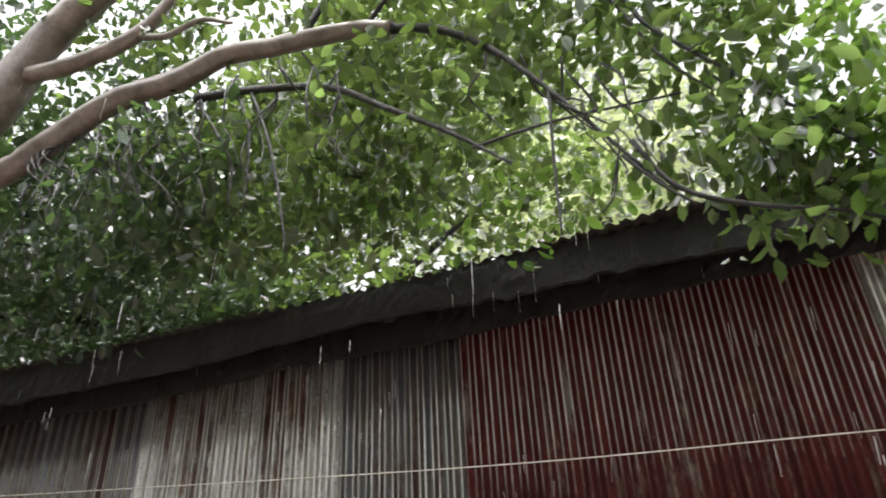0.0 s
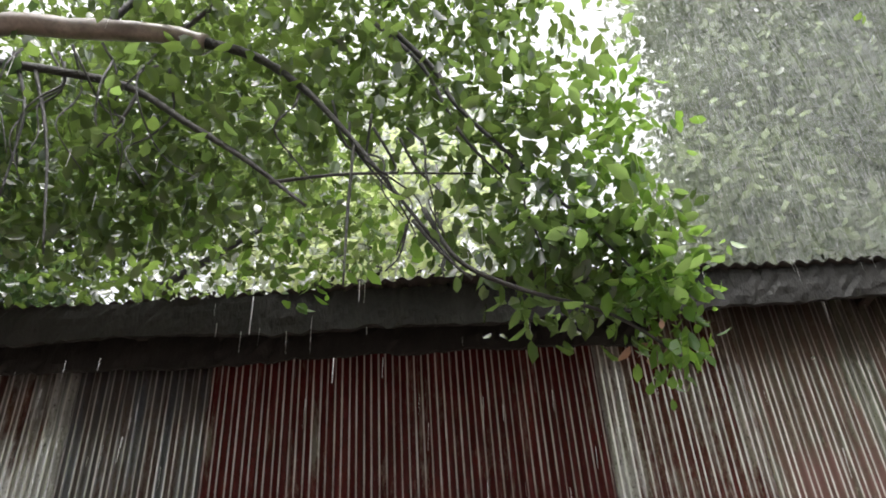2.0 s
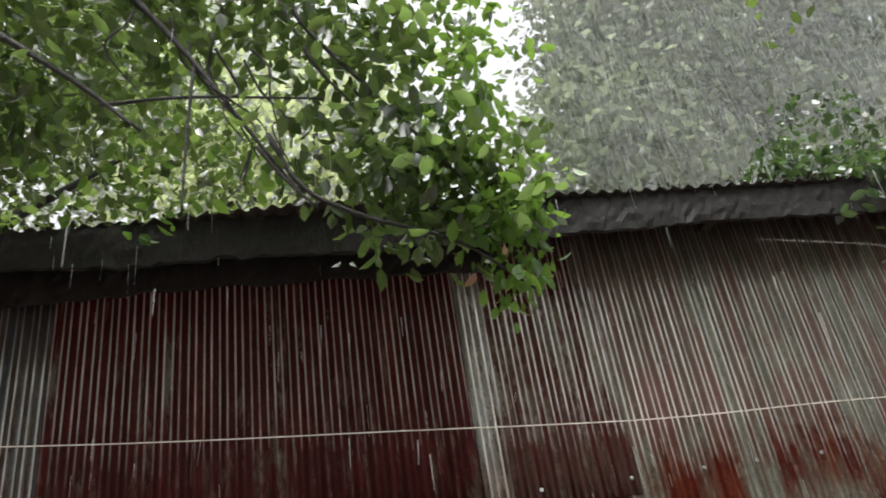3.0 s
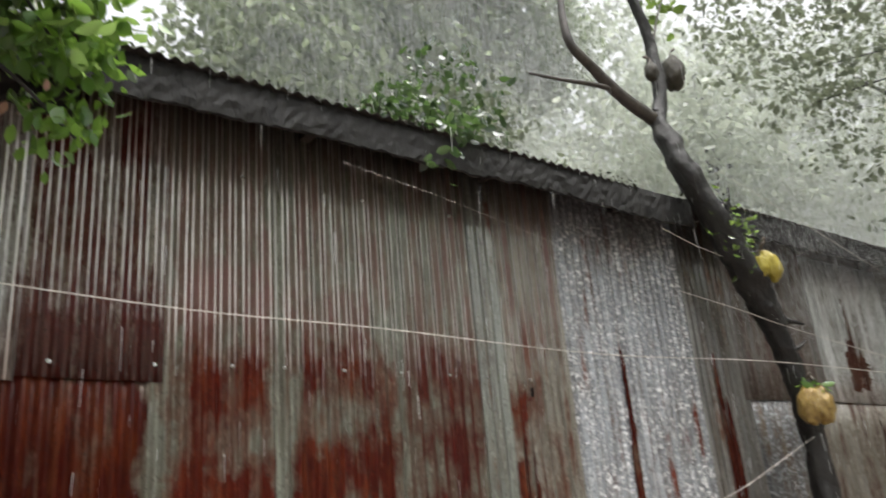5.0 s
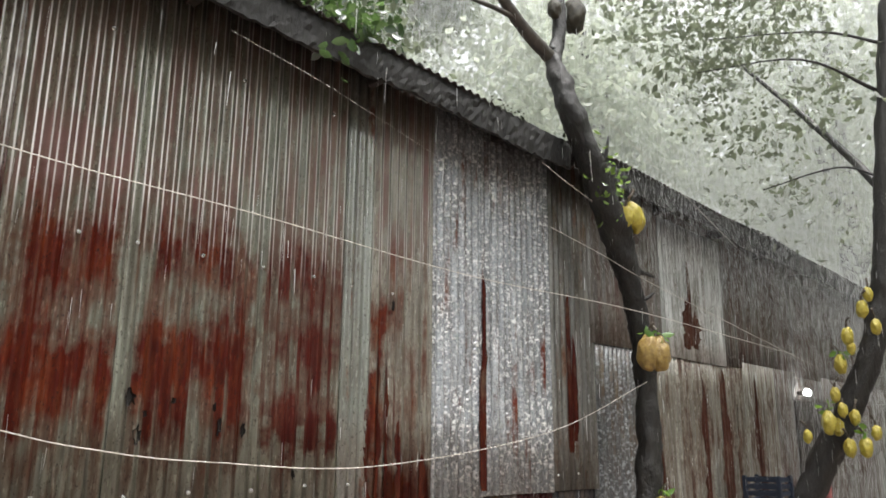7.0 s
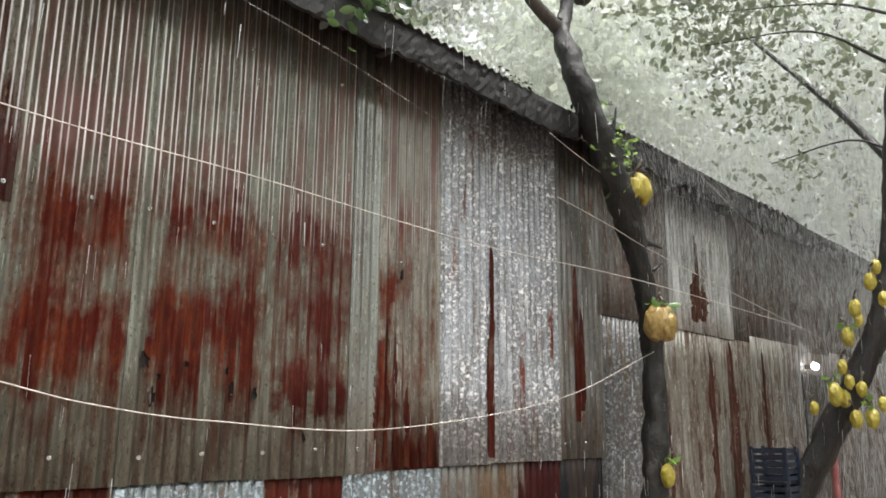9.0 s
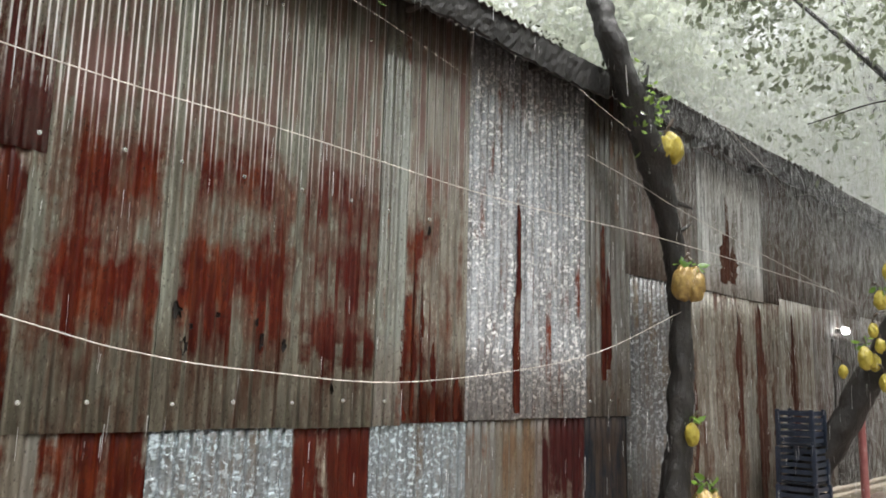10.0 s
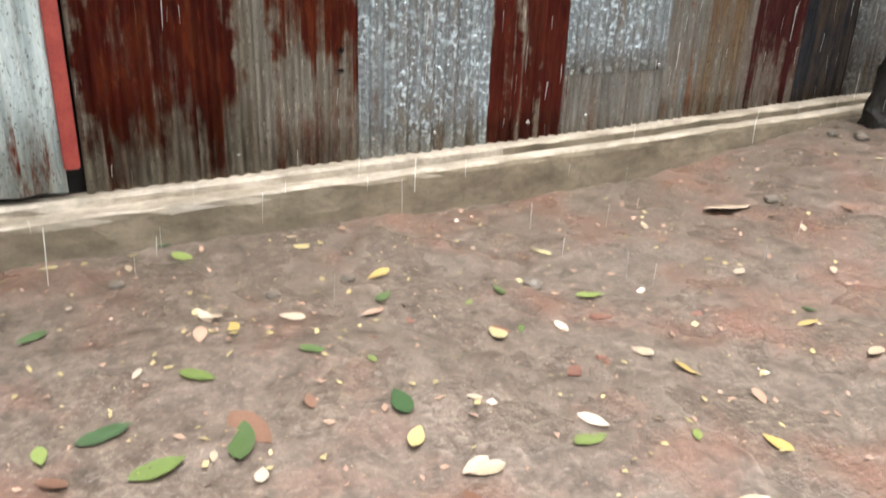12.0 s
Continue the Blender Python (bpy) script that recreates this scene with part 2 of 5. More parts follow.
M_CONCRETE = plain("wet_sandy_concrete", (0.24, 0.20, 0.15), (0.58, 0.51, 0.42), 7, 0.5, (0.6, 1, 1), 0.7, 0.01, coat=0.15)
M_MUDDY = plain("mud_splashed_concrete", (0.105, 0.084, 0.057), (0.27, 0.222, 0.158), 6, 0.5, (0.5, 1, 1), 0.8, 0.012, coat=0.2)
M_WOOD = plain("dark_old_timber", (0.014, 0.011, 0.010), (0.04, 0.032, 0.026), 8, 0.6, (0.15, 1, 1))
M_BACK = plain("dark_shed_interior", (0.012, 0.011, 0.010), (0.03, 0.027, 0.024), 5, 0.8)
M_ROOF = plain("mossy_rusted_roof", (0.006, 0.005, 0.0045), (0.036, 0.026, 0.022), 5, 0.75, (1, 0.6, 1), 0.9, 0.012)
# colour of the eave board and of the shade strip on the wall
M_EAVE = plain("weathered_eave_and_shade", (0.005, 0.0045, 0.004), (0.019, 0.0175, 0.016), 9, 0.7, (1, 1, 0.35), 1.0, 0.02)
M_MOSS = plain("wet_moss", (0.018, 0.022, 0.012), (0.05, 0.06, 0.025), 25, 0.8)
M_ROPE = plain("pale_nylon_cord", (0.55, 0.50, 0.44), (0.78, 0.74, 0.68), 60, 0.5, bump=0.2, dist=0.001)
M_RED = plain("red_painted_metal", (0.30, 0.035, 0.03), (0.42, 0.07, 0.05), 12, 0.4, coat=0.3)
M_DOOR = sheet_mat("pale_blue_painted_sheet", (0.62, 0.80, 0.84), [(0, 0.45), (0.35, 0.15), (0.6, -0.15), (4, -0.5)], metal=0.0, rough=0.3, film=0.4, tint=0.05)
M_SCREW = plain("bright_washer", (0.55, 0.55, 0.53), (0.8, 0.8, 0.78), 80, 0.25, metal=0.8, bump=0.1)
M_HOLE = plain("rusted_through_edge", (0.006, 0.005, 0.004), (0.018, 0.012, 0.010), 40, 0.9)
M_FRUIT = plain("jackfruit_skin", (0.22, 0.135, 0.035), (0.45, 0.31, 0.085), 30, 0.45, bump=0.9, dist=0.008, coat=0.3)
M_FRUIT_GREEN = plain("young_jackfruit_skin", (0.32, 0.26, 0.03), (0.54, 0.45, 0.065), 30, 0.45, bump=0.9, dist=0.008, coat=0.3)
# copy of the fruit skin with the shade against the sky painted in
M_FRUIT_DARK = plain("shaded_jackfruit_skin", (0.022, 0.019, 0.011), (0.055, 0.046, 0.026), 30, 0.5, bump=0.9, dist=0.008)
M_BLUE = plain("dark_blue_plastic", (0.012, 0.018, 0.032), (0.03, 0.042, 0.07), 6, 0.35, coat=0.2)
M_PINK = plain("faded_pink_paint", (0.32, 0.10, 0.10), (0.46, 0.18, 0.17), 9, 0.5)
M_STONE = plain("wet_stone", (0.12, 0.10, 0.08), (0.30, 0.25, 0.21), 12, 0.45, bump=0.8, coat=0.3)


def ground_mat():
    k = Nodes("wet_muddy_ground")
    a = k.noise(k.coords(), 1.5, 5, 0.65)
    b = k.noise(k.coords(), 9.0, 6, 0.7)
    c = k.noise(k.coords(), 55.0, 5, 0.7)
    col = k.mix(k.span(b, 0.36, 0.64), (0.070, 0.052, 0.039), (0.175, 0.132, 0.105))
    d = k.noise(k.coords(), 24.0, 4, 0.6)
    col = k.mix(k.math("MULTIPLY", k.span(d, 0.50, 0.66), 0.5), col, (0.25, 0.198, 0.162))
    col = k.mix(k.math("MULTIPLY", k.span(d, 0.46, 0.34), 0.5), col, (0.07, 0.052, 0.04))
    col = k.mix(k.math("MULTIPLY", k.span(a, 0.50, 0.66), 0.6), col, (0.20, 0.085, 0.056))
    col = k.mix(k.math("MULTIPLY", k.span(c, 0.54, 0.66), 0.5), col, (0.30, 0.25, 0.21))
    col = k.mix(k.math("MULTIPLY", k.span(c, 0.5, 0.3), 0.4), col, (0.06, 0.045, 0.036))
    k.put(k.bsdf.inputs["Base Color"], col)
    wet = k.noise(k.coords(), 2.3, 4, 0.5)
    k.put(k.bsdf.inputs["Roughness"], k.span(wet, 0.42, 0.6, 0.18, 0.5))
    k.bsdf.inputs["Coat Weight"].default_value = 0.55
    k.bsdf.inputs["Coat Roughness"].default_value = 0.28
    k.bump(k.math("ADD", b, k.math("ADD", k.math("MULTIPLY", d, 0.6), k.math("MULTIPLY", c, 0.25))), 0.9, 0.02)
    return k.mat


M_GROUND = ground_mat()


def scrap_leaf_mat(name, a, b):
    k = Nodes(name)
    r = k.n("ShaderNodeObjectInfo").outputs["Random"]
    n = k.noise(k.coords(), 30.0, 4)
    k.put(k.bsdf.inputs["Base Color"], k.mix(k.math("MULTIPLY", k.span(n, 0.45, 0.75), 0.5), k.mix(r, a, b), (0.10, 0.06, 0.03)))
    k.bsdf.inputs["Roughness"].default_value = 0.3
    k.bsdf.inputs["Coat Weight"].default_value = 0.4
    return k.mat


M_FALLEN_YELLOW = scrap_leaf_mat("fallen_yellow_leaf", (0.46, 0.32, 0.10), (0.48, 0.42, 0.24))
M_FALLEN_GREEN = scrap_leaf_mat("fallen_green_leaf", (0.035, 0.085, 0.035), (0.21, 0.27, 0.075))
M_FALLEN_BROWN = scrap_leaf_mat("fallen_brown_leaf", (0.15, 0.075, 0.05), (0.50, 0.33, 0.25))

M_FALLEN_PALE = scrap_leaf_mat("fallen_pale_leaf", (0.40, 0.31, 0.22), (0.60, 0.51, 0.42))


def rain_mat():
    k = Nodes("falling_water")
    k.bsdf.inputs["Base Color"].default_value = (0.86, 0.88, 0.88, 1)
    k.bsdf.inputs["Roughness"].default_value = 0.25
    tr = k.n("ShaderNodeBsdfTranslucent")
    tr.inputs["Color"].default_value = (0.88, 0.9, 0.9, 1)
    m = k.n("ShaderNodeMixShader")
    m.inputs[0].default_value = 0.5
    k.t.links.new(k.bsdf.outputs[0], m.inputs[1])
    k.t.links.new(tr.outputs[0], m.inputs[2])
    k.t.links.new(m.outputs[0], k.out.inputs["Surface"])
    return k.mat


M_RAIN = rain_mat()


def lamp_mat():
    k = Nodes("lit_led_bulb")
    k.bsdf.inputs["Emission Color"].default_value = (0.95, 0.98, 1, 1)
    k.bsdf.inputs["Emission Strength"].default_value = 9.0
    return k.mat


M_LAMP = lamp_mat()


# ---------- building helpers ----------
def mesh_from(name, verts, faces, mat, smooth=False):
    me = bpy.data.meshes.new(name)
    me.from_pydata([tuple(v) for v in verts], [], [tuple(f) for f in faces])
    me.materials.append(mat)
    if smooth:
        me.polygons.foreach_set("use_smooth", [True] * len(me.polygons))
    me.update()
    return me


def mesh_arrays(name, v, f, mat):
    """Quads or triangles of one size from arrays."""
    me = bpy.data.meshes.new(name)
    n = f.shape[1]
    me.vertices.add(len(v))
    me.vertices.foreach_set("co", v.astype(np.float32).ravel())
    me.loops.add(f.size)
    me.loops.foreach_set("vertex_index", f.astype(np.int32).ravel())
    me.polygons.add(len(f))
    me.polygons.foreach_set("loop_start", np.arange(0, f.size, n, dtype=np.int32))
    me.polygons.foreach_set("loop_total", np.full(len(f), n, dtype=np.int32))
    me.materials.append(mat)
    me.update(calc_edges=True)
    return me


def part(name, me, parent=None, label=""):
    ob = new(name, me)
    if parent is not None:
        ob.parent = parent
    if label:
        ob["label"] = label
    return ob


def empty(name, at=(0, 0, 0)):
    ob = new(name)
    ob.location = at
    return ob


def bm_mesh(name, bm, mat, smooth=False):
    me = bpy.data.meshes.new(name)
    bm.to_mesh(me)
    bm.free()
    me.materials.append(mat)
    if smooth:
        me.polygons.foreach_set("use_smooth", [True] * len(me.polygons))
    return me


def box(name, a, b, mat, bevel=0.006):
    bm = bmesh.new()
    c = [(a[i] + b[i]) / 2 for i in range(3)]
    s = [abs(b[i] - a[i]) for i in range(3)]
    bmesh.ops.create_cube(bm, size=1, matrix=Matrix.LocRotScale(c, None, s))
    if bevel:
        bmesh.ops.bevel(bm, geom=bm.edges[:], offset=min(bevel, min(s) * 0.3), segments=2, affect="EDGES")
    return bm_mesh(name, bm, mat)


def smooth_path(pts, per=6):
    """Catmull-Rom through the points; a point may carry a radius as its last number."""
    p = [np.array(q, float) for q in pts]
    p = [2 * p[0] - p[1]] + p + [2 * p[-1] - p[-2]]
    out = []
    for i in range(1, len(p) - 2):
        for s in range(per):
            t = s / per
            out.append(0.5 * (2 * p[i] + (p[i + 1] - p[i - 1]) * t + (2 * p[i - 1] - 5 * p[i] + 4 * p[i + 1] - p[i + 2]) * t * t + (3 * p[i] - p[i - 1] - 3 * p[i + 1] + p[i + 2]) * t ** 3))
    out.append(p[-2])
    return out


def tube(name, pts, mat, sides=10, per=6, knobs=0.06, seed=0, lumps=0.0):
    """A tapered limb through points (x, y, z, radius)."""
    rng = np.random.default_rng(seed)
    path = smooth_path(pts, per)
    verts, faces = [], []
    up = np.array((0.13, 0.21, 0.97))
    for i, q in enumerate(path):
        a, b = path[max(i - 1, 0)][:3], path[min(i + 1, len(path) - 1)][:3]
        d = (b - a) / (np.linalg.norm(b - a) + 1e-9)
        u = np.cross(d, up if abs(d @ up) < 0.95 else np.array((1.0, 0, 0)))
        u /= np.linalg.norm(u)
        w = np.cross(d, u)
        for s in range(sides):
            t = 2 * math.pi * s / sides
            r = q[3] * (1 + knobs * rng.normal())
            if lumps:
                at = Vector((q[2] * 5.0 + seed, math.cos(t) * 1.1, math.sin(t) * 1.1 + q[0] * 3))
                r *= 1 + lumps * (noise.noise(at) + 0.6 * noise.noise(at * 2.7))
            verts.append(q[:3] + r * (math.cos(t) * u + math.sin(t) * w))
    for i in range(len(path) - 1):
        for s in range(sides):
            faces.append((i * sides + s, i * sides + (s + 1) % sides, (i + 1) * sides + (s + 1) % sides, (i + 1) * sides + s))
    faces.append(tuple(range(sides))[::-1])
    faces.append(tuple((len(path) - 1) * sides + s for s in range(sides)))
    return mesh_from(name, verts, faces, mat, True)


LEAF_SHAPE = np.array([(0, 0, 0), (0.24, 0.30, 0.05), (0.26, 0.66, 0.03), (0, 1.0, -0.10), (-0.26, 0.66, 0.03), (-0.24, 0.30, 0.05), (0, 0.5, -0.02)])
LEAF_SHAPE = LEAF_SHAPE * np.array((0.95, 1, 1))
LEAF_FACES = np.array([(0, 1, 6), (1, 2, 6), (2, 3, 6), (3, 4, 6), (4, 5, 6), (5, 0, 6)])
LEAF_LIGHT = np.array([(0, 0, 0), (0.30, 0.5, 0.06), (0, 1.0, -0.08), (-0.30, 0.5, 0.06)])
LEAF_LIGHT_FACES = np.array([(0, 1, 2), (0, 2, 3)])


def leaves(name, centres, size, mat, rng, droop=0.5, light=False):
    """One mesh of leaves that stand at the centres, turned at random and hanging a little."""
    n = len(centres)
    shape, tri = (LEAF_LIGHT, LEAF_LIGHT_FACES) if light else (LEAF_SHAPE, LEAF_FACES)
    yaw = rng.uniform(0, 2 * np.pi, n)
    pit = rng.normal(-droop, 0.55, n)
    rol = rng.normal(0, 0.7, n)
    d = np.stack([np.cos(pit) * np.cos(yaw), np.cos(pit) * np.sin(yaw), np.sin(pit)], 1)
    s = np.stack([-np.sin(yaw), np.cos(yaw), np.zeros(n)], 1)
    u = np.cross(s, d)
    s2 = s * np.cos(rol)[:, None] + u * np.sin(rol)[:, None]
    u2 = np.cross(s2, d)
    k = size * rng.uniform(0.5, 1.35, n)
    v = centres[:, None, :] + k[:, None, None] * (shape[None, :, 0, None] * s2[:, None, :] + shape[None, :, 1, None] * d[:, None, :] + shape[None, :, 2, None] * u2[:, None, :])
    f = (np.arange(n) * len(shape))[:, None, None] + tri[None]
    return mesh_arrays(name, v.reshape(-1, 3), f.reshape(-1, 3), mat)


def crown_points(rng, blobs, spray=0.28, per=14):
    """Leaf places in clusters inside ellipsoids (centre, radii, leaves)."""
    out = []
    for c, r, n in blobs:
        m = max(1, n // per)
        q = rng.normal(size=(m, 3))
        q /= np.linalg.norm(q, axis=1)[:, None]
        q *= rng.uniform(0.25, 1.0, m)[:, None] ** 0.5
        q = np.array(c) + q * np.array(r)
        out.append((q[:, None, :] + np.clip(rng.normal(size=(m, per, 3)), -1.5, 1.5) * spray * np.array((1, 1, 0.8))).reshape(-1, 3))
    return np.concatenate(out)


# ---------- ground ----------
def ground_height(x, y):
    up = np.clip((x - 1.2) / 2.6, 0, 1)
    up = up * up * (3 - 2 * up) * 0.19
    rise = np.clip((0.5 - x) / 1.8, 0, 1) * 0.075
    return (up + rise) * np.clip((y + 4.0) / 2.5, 0.2, 1)


def ground_waves(x, y):
    """Ruts and lumps of the yard, in three sizes."""
    z = 0.0
    for s, a, p in ((1.9, 0.014, 0.4), (5.3, 0.008, 2.1), (13.0, 0.006, 4.2), (29.0, 0.004, 1.3)):
        z = z + a * np.sin(x * s + p + 1.3 * np.sin(y * s * 0.7 + 2 * p)) * np.cos(y * s * 1.1 + 3 * p + np.sin(x * s * 0.8 + p))
    return z * np.clip((8.3 - np.abs(x - 1.5)) / 2, 0, 1) * np.clip((y + 6.9) / 1.5, 0, 1)


def build_ground():
    xs = np.concatenate([[-400, -120, -40, -18, -9], np.arange(-7, 10.01, 0.055), [14, 20, 40, 120, 400]])
    ys = np.concatenate([[-400, -120, -40, -16, -9], np.arange(-7, 0.31, 0.055), [2, 6, 16, 40, 120, 400]])
    gx, gy = np.meshgrid(xs, ys, indexing="ij")
    z = ground_height(gx, gy) + ground_waves(gx, gy)
    z = z + np.random.default_rng(4).normal(0, 0.004, z.shape) * (np.abs(gx - 1.5) < 8.3) * (gy > -6.9)
    v = np.stack([gx, gy, z], 2).reshape(-1, 3)
    nx, ny = gx.shape
    i, j = np.meshgrid(np.arange(nx - 1), np.arange(ny - 1), indexing="ij")
    a = (i * ny + j).ravel()
    f = np.stack([a, a + ny, a + ny + 1, a + 1], 1)
    me = mesh_arrays("ground", v, f, M_GROUND)
    me.polygons.foreach_set("use_smooth", [True] * len(me.polygons))
    tagged(new("ground", me), "wet brown muddy yard ground with reddish brick grit", "ground", kind="structure")


build_ground()


# ---------- plinth ----------
def build_plinth():
    rng = np.random.default_rng(6)
    xs = np.arange(-9, 14.05, 0.11)
    prof = [(0.03, 0.264), (-0.045, 0.262), (-0.058, 0.248), (-0.063, 0.165), (-0.096, 0.160), (-0.102, 0.226), (-0.16, 0.224), (-0.176, 0.214), (-0.184, 0.19), (-0.188, 0.10), (-0.20, -0.15)]
    verts, faces = [], []
    n = len(prof)
    drift = np.cumsum(rng.normal(0, 0.0025, len(xs)))
    drift -= np.linspace(0, drift[-1], len(xs))
    for x, d in zip(xs, drift):
        for j, (y, z) in enumerate(prof):
            # the groove is silted up towards one end
            if j in (3, 4):
                z = z + 0.055 * min(1, max(0, (0.6 - x) / 1.2))
            verts.append((x, y + (d + rng.normal(0, 0.004)) * (j > 0), z + rng.normal(0, 0.0025) + 0.03 * min(1, max(0, (x - 1.5) / 2))))
    for i in range(len(xs) - 1):
        for j in range(n - 1):
            a = i * n + j
            faces.append((a, a + 1, a + n + 1, a + n))
    me = mesh_from("plinth", verts, faces, M_CONCRETE, False)
    me.materials.append(M_MUDDY)
    for i, p in enumerate(me.polygons):
        x = xs[i // (n - 1)]
        p.material_index = int(i % (n - 1) >= 7 or (x > 0.7 and i % (n - 1) in (2, 3)))
    tagged(new("plinth", me), "low stepped concrete plinth edge, sandy and wet", "plinth", kind="structure")


build_plinth()

# ---------- the tin wall ----------
wall = tagged(new("wall_front", box("wall_front", (-9, 0.10, 0.2), (14, 0.20, 3.80), M_BACK, 0)), "long shed wall clad in patched rusty corrugated iron sheets", "wall", kind="structure")


def sheet_mesh(name, x0, x1, z0, z1, y, mat, seed, pitch=PITCH, amp=0.010, rows=5):
    """Corrugated sheet with a slightly bowed, uneven face and folded side edges."""
    rng = np.random.default_rng(seed)
    n = max(4, int(round((x1 - x0) / pitch * 8)))
    xs = np.linspace(x0, x1, n + 1)
    zs = np.linspace(z0, z1, rows + 1)
    ph = rng.uniform(0, 6.28)
    lean = rng.normal(0, 0.0006)
    warp = rng.uniform(0, 6.28, 3)
    wave = -np.sin(xs / pitch * 2 * math.pi + (ph if pitch != PITCH else 0.0))
    prof = amp * np.sign(wave) * np.abs(wave) ** 0.85
    gx, gz = np.meshgrid(xs, zs, indexing="ij")
    gy = y + prof[:, None] + 0.0012 * np.sin(gx * 3.1 + warp[0]) * np.sin(gz * 2.3 + warp[1]) + lean * (gz - z0)
    edge = rng.normal(0, 0.004)
    gz = gz + (gz == z0) * (0.006 * np.sin(gx * 2.5 + warp[2]) + edge * (gx - x0))
    v = np.stack([gx, gy, gz], 2).reshape(-1, 3)
    m = rows + 1
    i, j = np.meshgrid(np.arange(n), np.arange(rows), indexing="ij")
    a = (i * m + j).ravel()
    f = np.stack([a, a + m, a + m + 1, a + 1], 1)
    # a second skin gives the sheet its thickness, with closed rims
    k = len(v)
    v2 = v + np.array((0, 0.0016, 0))
    rim = []
    for r in range(n):
        rim.append((r * m, k + r * m, k + (r + 1) * m, (r + 1) * m))
        rim.append((r * m + rows, (r + 1) * m + rows, k + (r + 1) * m + rows, k + r * m + rows))
    for r in range(rows):
        rim.append((r, r + 1, k + r + 1, k + r))
        rim.append((n * m + r, k + n * m + r, k + n * m + r + 1, n * m + r + 1))
    f = np.concatenate([f, f[:, ::-1] + k, np.array(rim)])
    me = mesh_arrays(name, np.concatenate([v, v2]), f, mat)
    me.polygons.foreach_set("use_smooth", [True] * len(f))
    return me


GREEN = (0.265, 0.27, 0.222)
BROWN = (0.17, 0.075, 0.045)


def low(a):
    return [(0, a), (4, a)]


S_SILVER = sheet_mat("bright_galvanised", (0.47, 0.50, 0.53), low(-0.35), metal=0.25, spangle=2.2, rough=0.34, film=0.2, tint=0.12)
S_SILVER_LOW = sheet_mat("spangled_galvanised_patch", (0.25, 0.30, 0.33), [(0.2, 0.45), (0.40, 0.30), (0.62, -0.2), (4, -0.4)], rust=(0.15, 0.115, 0.08), rust2=(0.20, 0.155, 0.105), metal=0.3, spangle=2.2, rough=0.28, tint=0.12)
S_SILVER_DULL = sheet_mat("dulled_galvanised", (0.135, 0.14, 0.145), low(0.05), rust=(0.15, 0.115, 0.08), rust2=(0.20, 0.155, 0.105), metal=0.3, spangle=1.2, rough=0.42, film=0.3, tint=0.12)
BANDED = [(1.1, -0.10), (1.45, 0.08), (1.6, 0.28), (2.36, 0.30), (2.5, 0.22), (3.0, 0.24), (4, 0.22)]
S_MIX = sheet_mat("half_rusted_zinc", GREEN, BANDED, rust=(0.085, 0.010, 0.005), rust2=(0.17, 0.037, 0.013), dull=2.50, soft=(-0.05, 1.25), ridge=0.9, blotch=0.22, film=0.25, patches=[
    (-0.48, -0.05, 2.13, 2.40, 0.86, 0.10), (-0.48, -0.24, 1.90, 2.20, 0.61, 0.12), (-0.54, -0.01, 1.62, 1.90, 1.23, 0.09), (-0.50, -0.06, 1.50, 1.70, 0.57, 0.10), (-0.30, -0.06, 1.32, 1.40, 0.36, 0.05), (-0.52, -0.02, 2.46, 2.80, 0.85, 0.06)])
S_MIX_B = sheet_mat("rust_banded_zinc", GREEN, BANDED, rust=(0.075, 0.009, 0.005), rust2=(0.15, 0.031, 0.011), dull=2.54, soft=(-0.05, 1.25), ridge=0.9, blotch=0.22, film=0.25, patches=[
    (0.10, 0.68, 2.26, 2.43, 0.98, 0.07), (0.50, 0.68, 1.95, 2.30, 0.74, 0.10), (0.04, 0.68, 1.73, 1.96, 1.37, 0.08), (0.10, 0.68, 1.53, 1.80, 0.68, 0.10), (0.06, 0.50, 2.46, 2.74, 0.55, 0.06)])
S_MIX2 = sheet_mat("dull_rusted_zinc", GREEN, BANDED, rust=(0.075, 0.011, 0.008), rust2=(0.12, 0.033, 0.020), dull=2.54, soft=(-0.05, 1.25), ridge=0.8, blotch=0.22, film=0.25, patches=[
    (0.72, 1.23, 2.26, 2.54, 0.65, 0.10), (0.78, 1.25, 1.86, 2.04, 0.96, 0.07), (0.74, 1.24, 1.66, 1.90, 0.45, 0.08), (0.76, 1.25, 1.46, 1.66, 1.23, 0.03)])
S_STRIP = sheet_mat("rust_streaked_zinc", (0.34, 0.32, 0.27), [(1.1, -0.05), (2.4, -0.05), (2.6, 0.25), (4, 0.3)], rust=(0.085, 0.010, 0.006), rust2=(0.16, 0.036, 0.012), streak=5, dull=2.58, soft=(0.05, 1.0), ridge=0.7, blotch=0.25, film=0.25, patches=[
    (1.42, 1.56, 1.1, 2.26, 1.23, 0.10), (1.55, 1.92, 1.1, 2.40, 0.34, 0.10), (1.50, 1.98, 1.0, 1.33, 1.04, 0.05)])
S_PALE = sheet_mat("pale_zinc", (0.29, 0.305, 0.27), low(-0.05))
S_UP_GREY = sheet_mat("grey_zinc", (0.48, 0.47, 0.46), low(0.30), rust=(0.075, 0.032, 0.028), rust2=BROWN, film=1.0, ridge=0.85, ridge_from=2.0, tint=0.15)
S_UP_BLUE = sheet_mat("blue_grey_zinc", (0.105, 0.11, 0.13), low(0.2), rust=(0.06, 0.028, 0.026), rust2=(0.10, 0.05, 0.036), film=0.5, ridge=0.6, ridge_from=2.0)
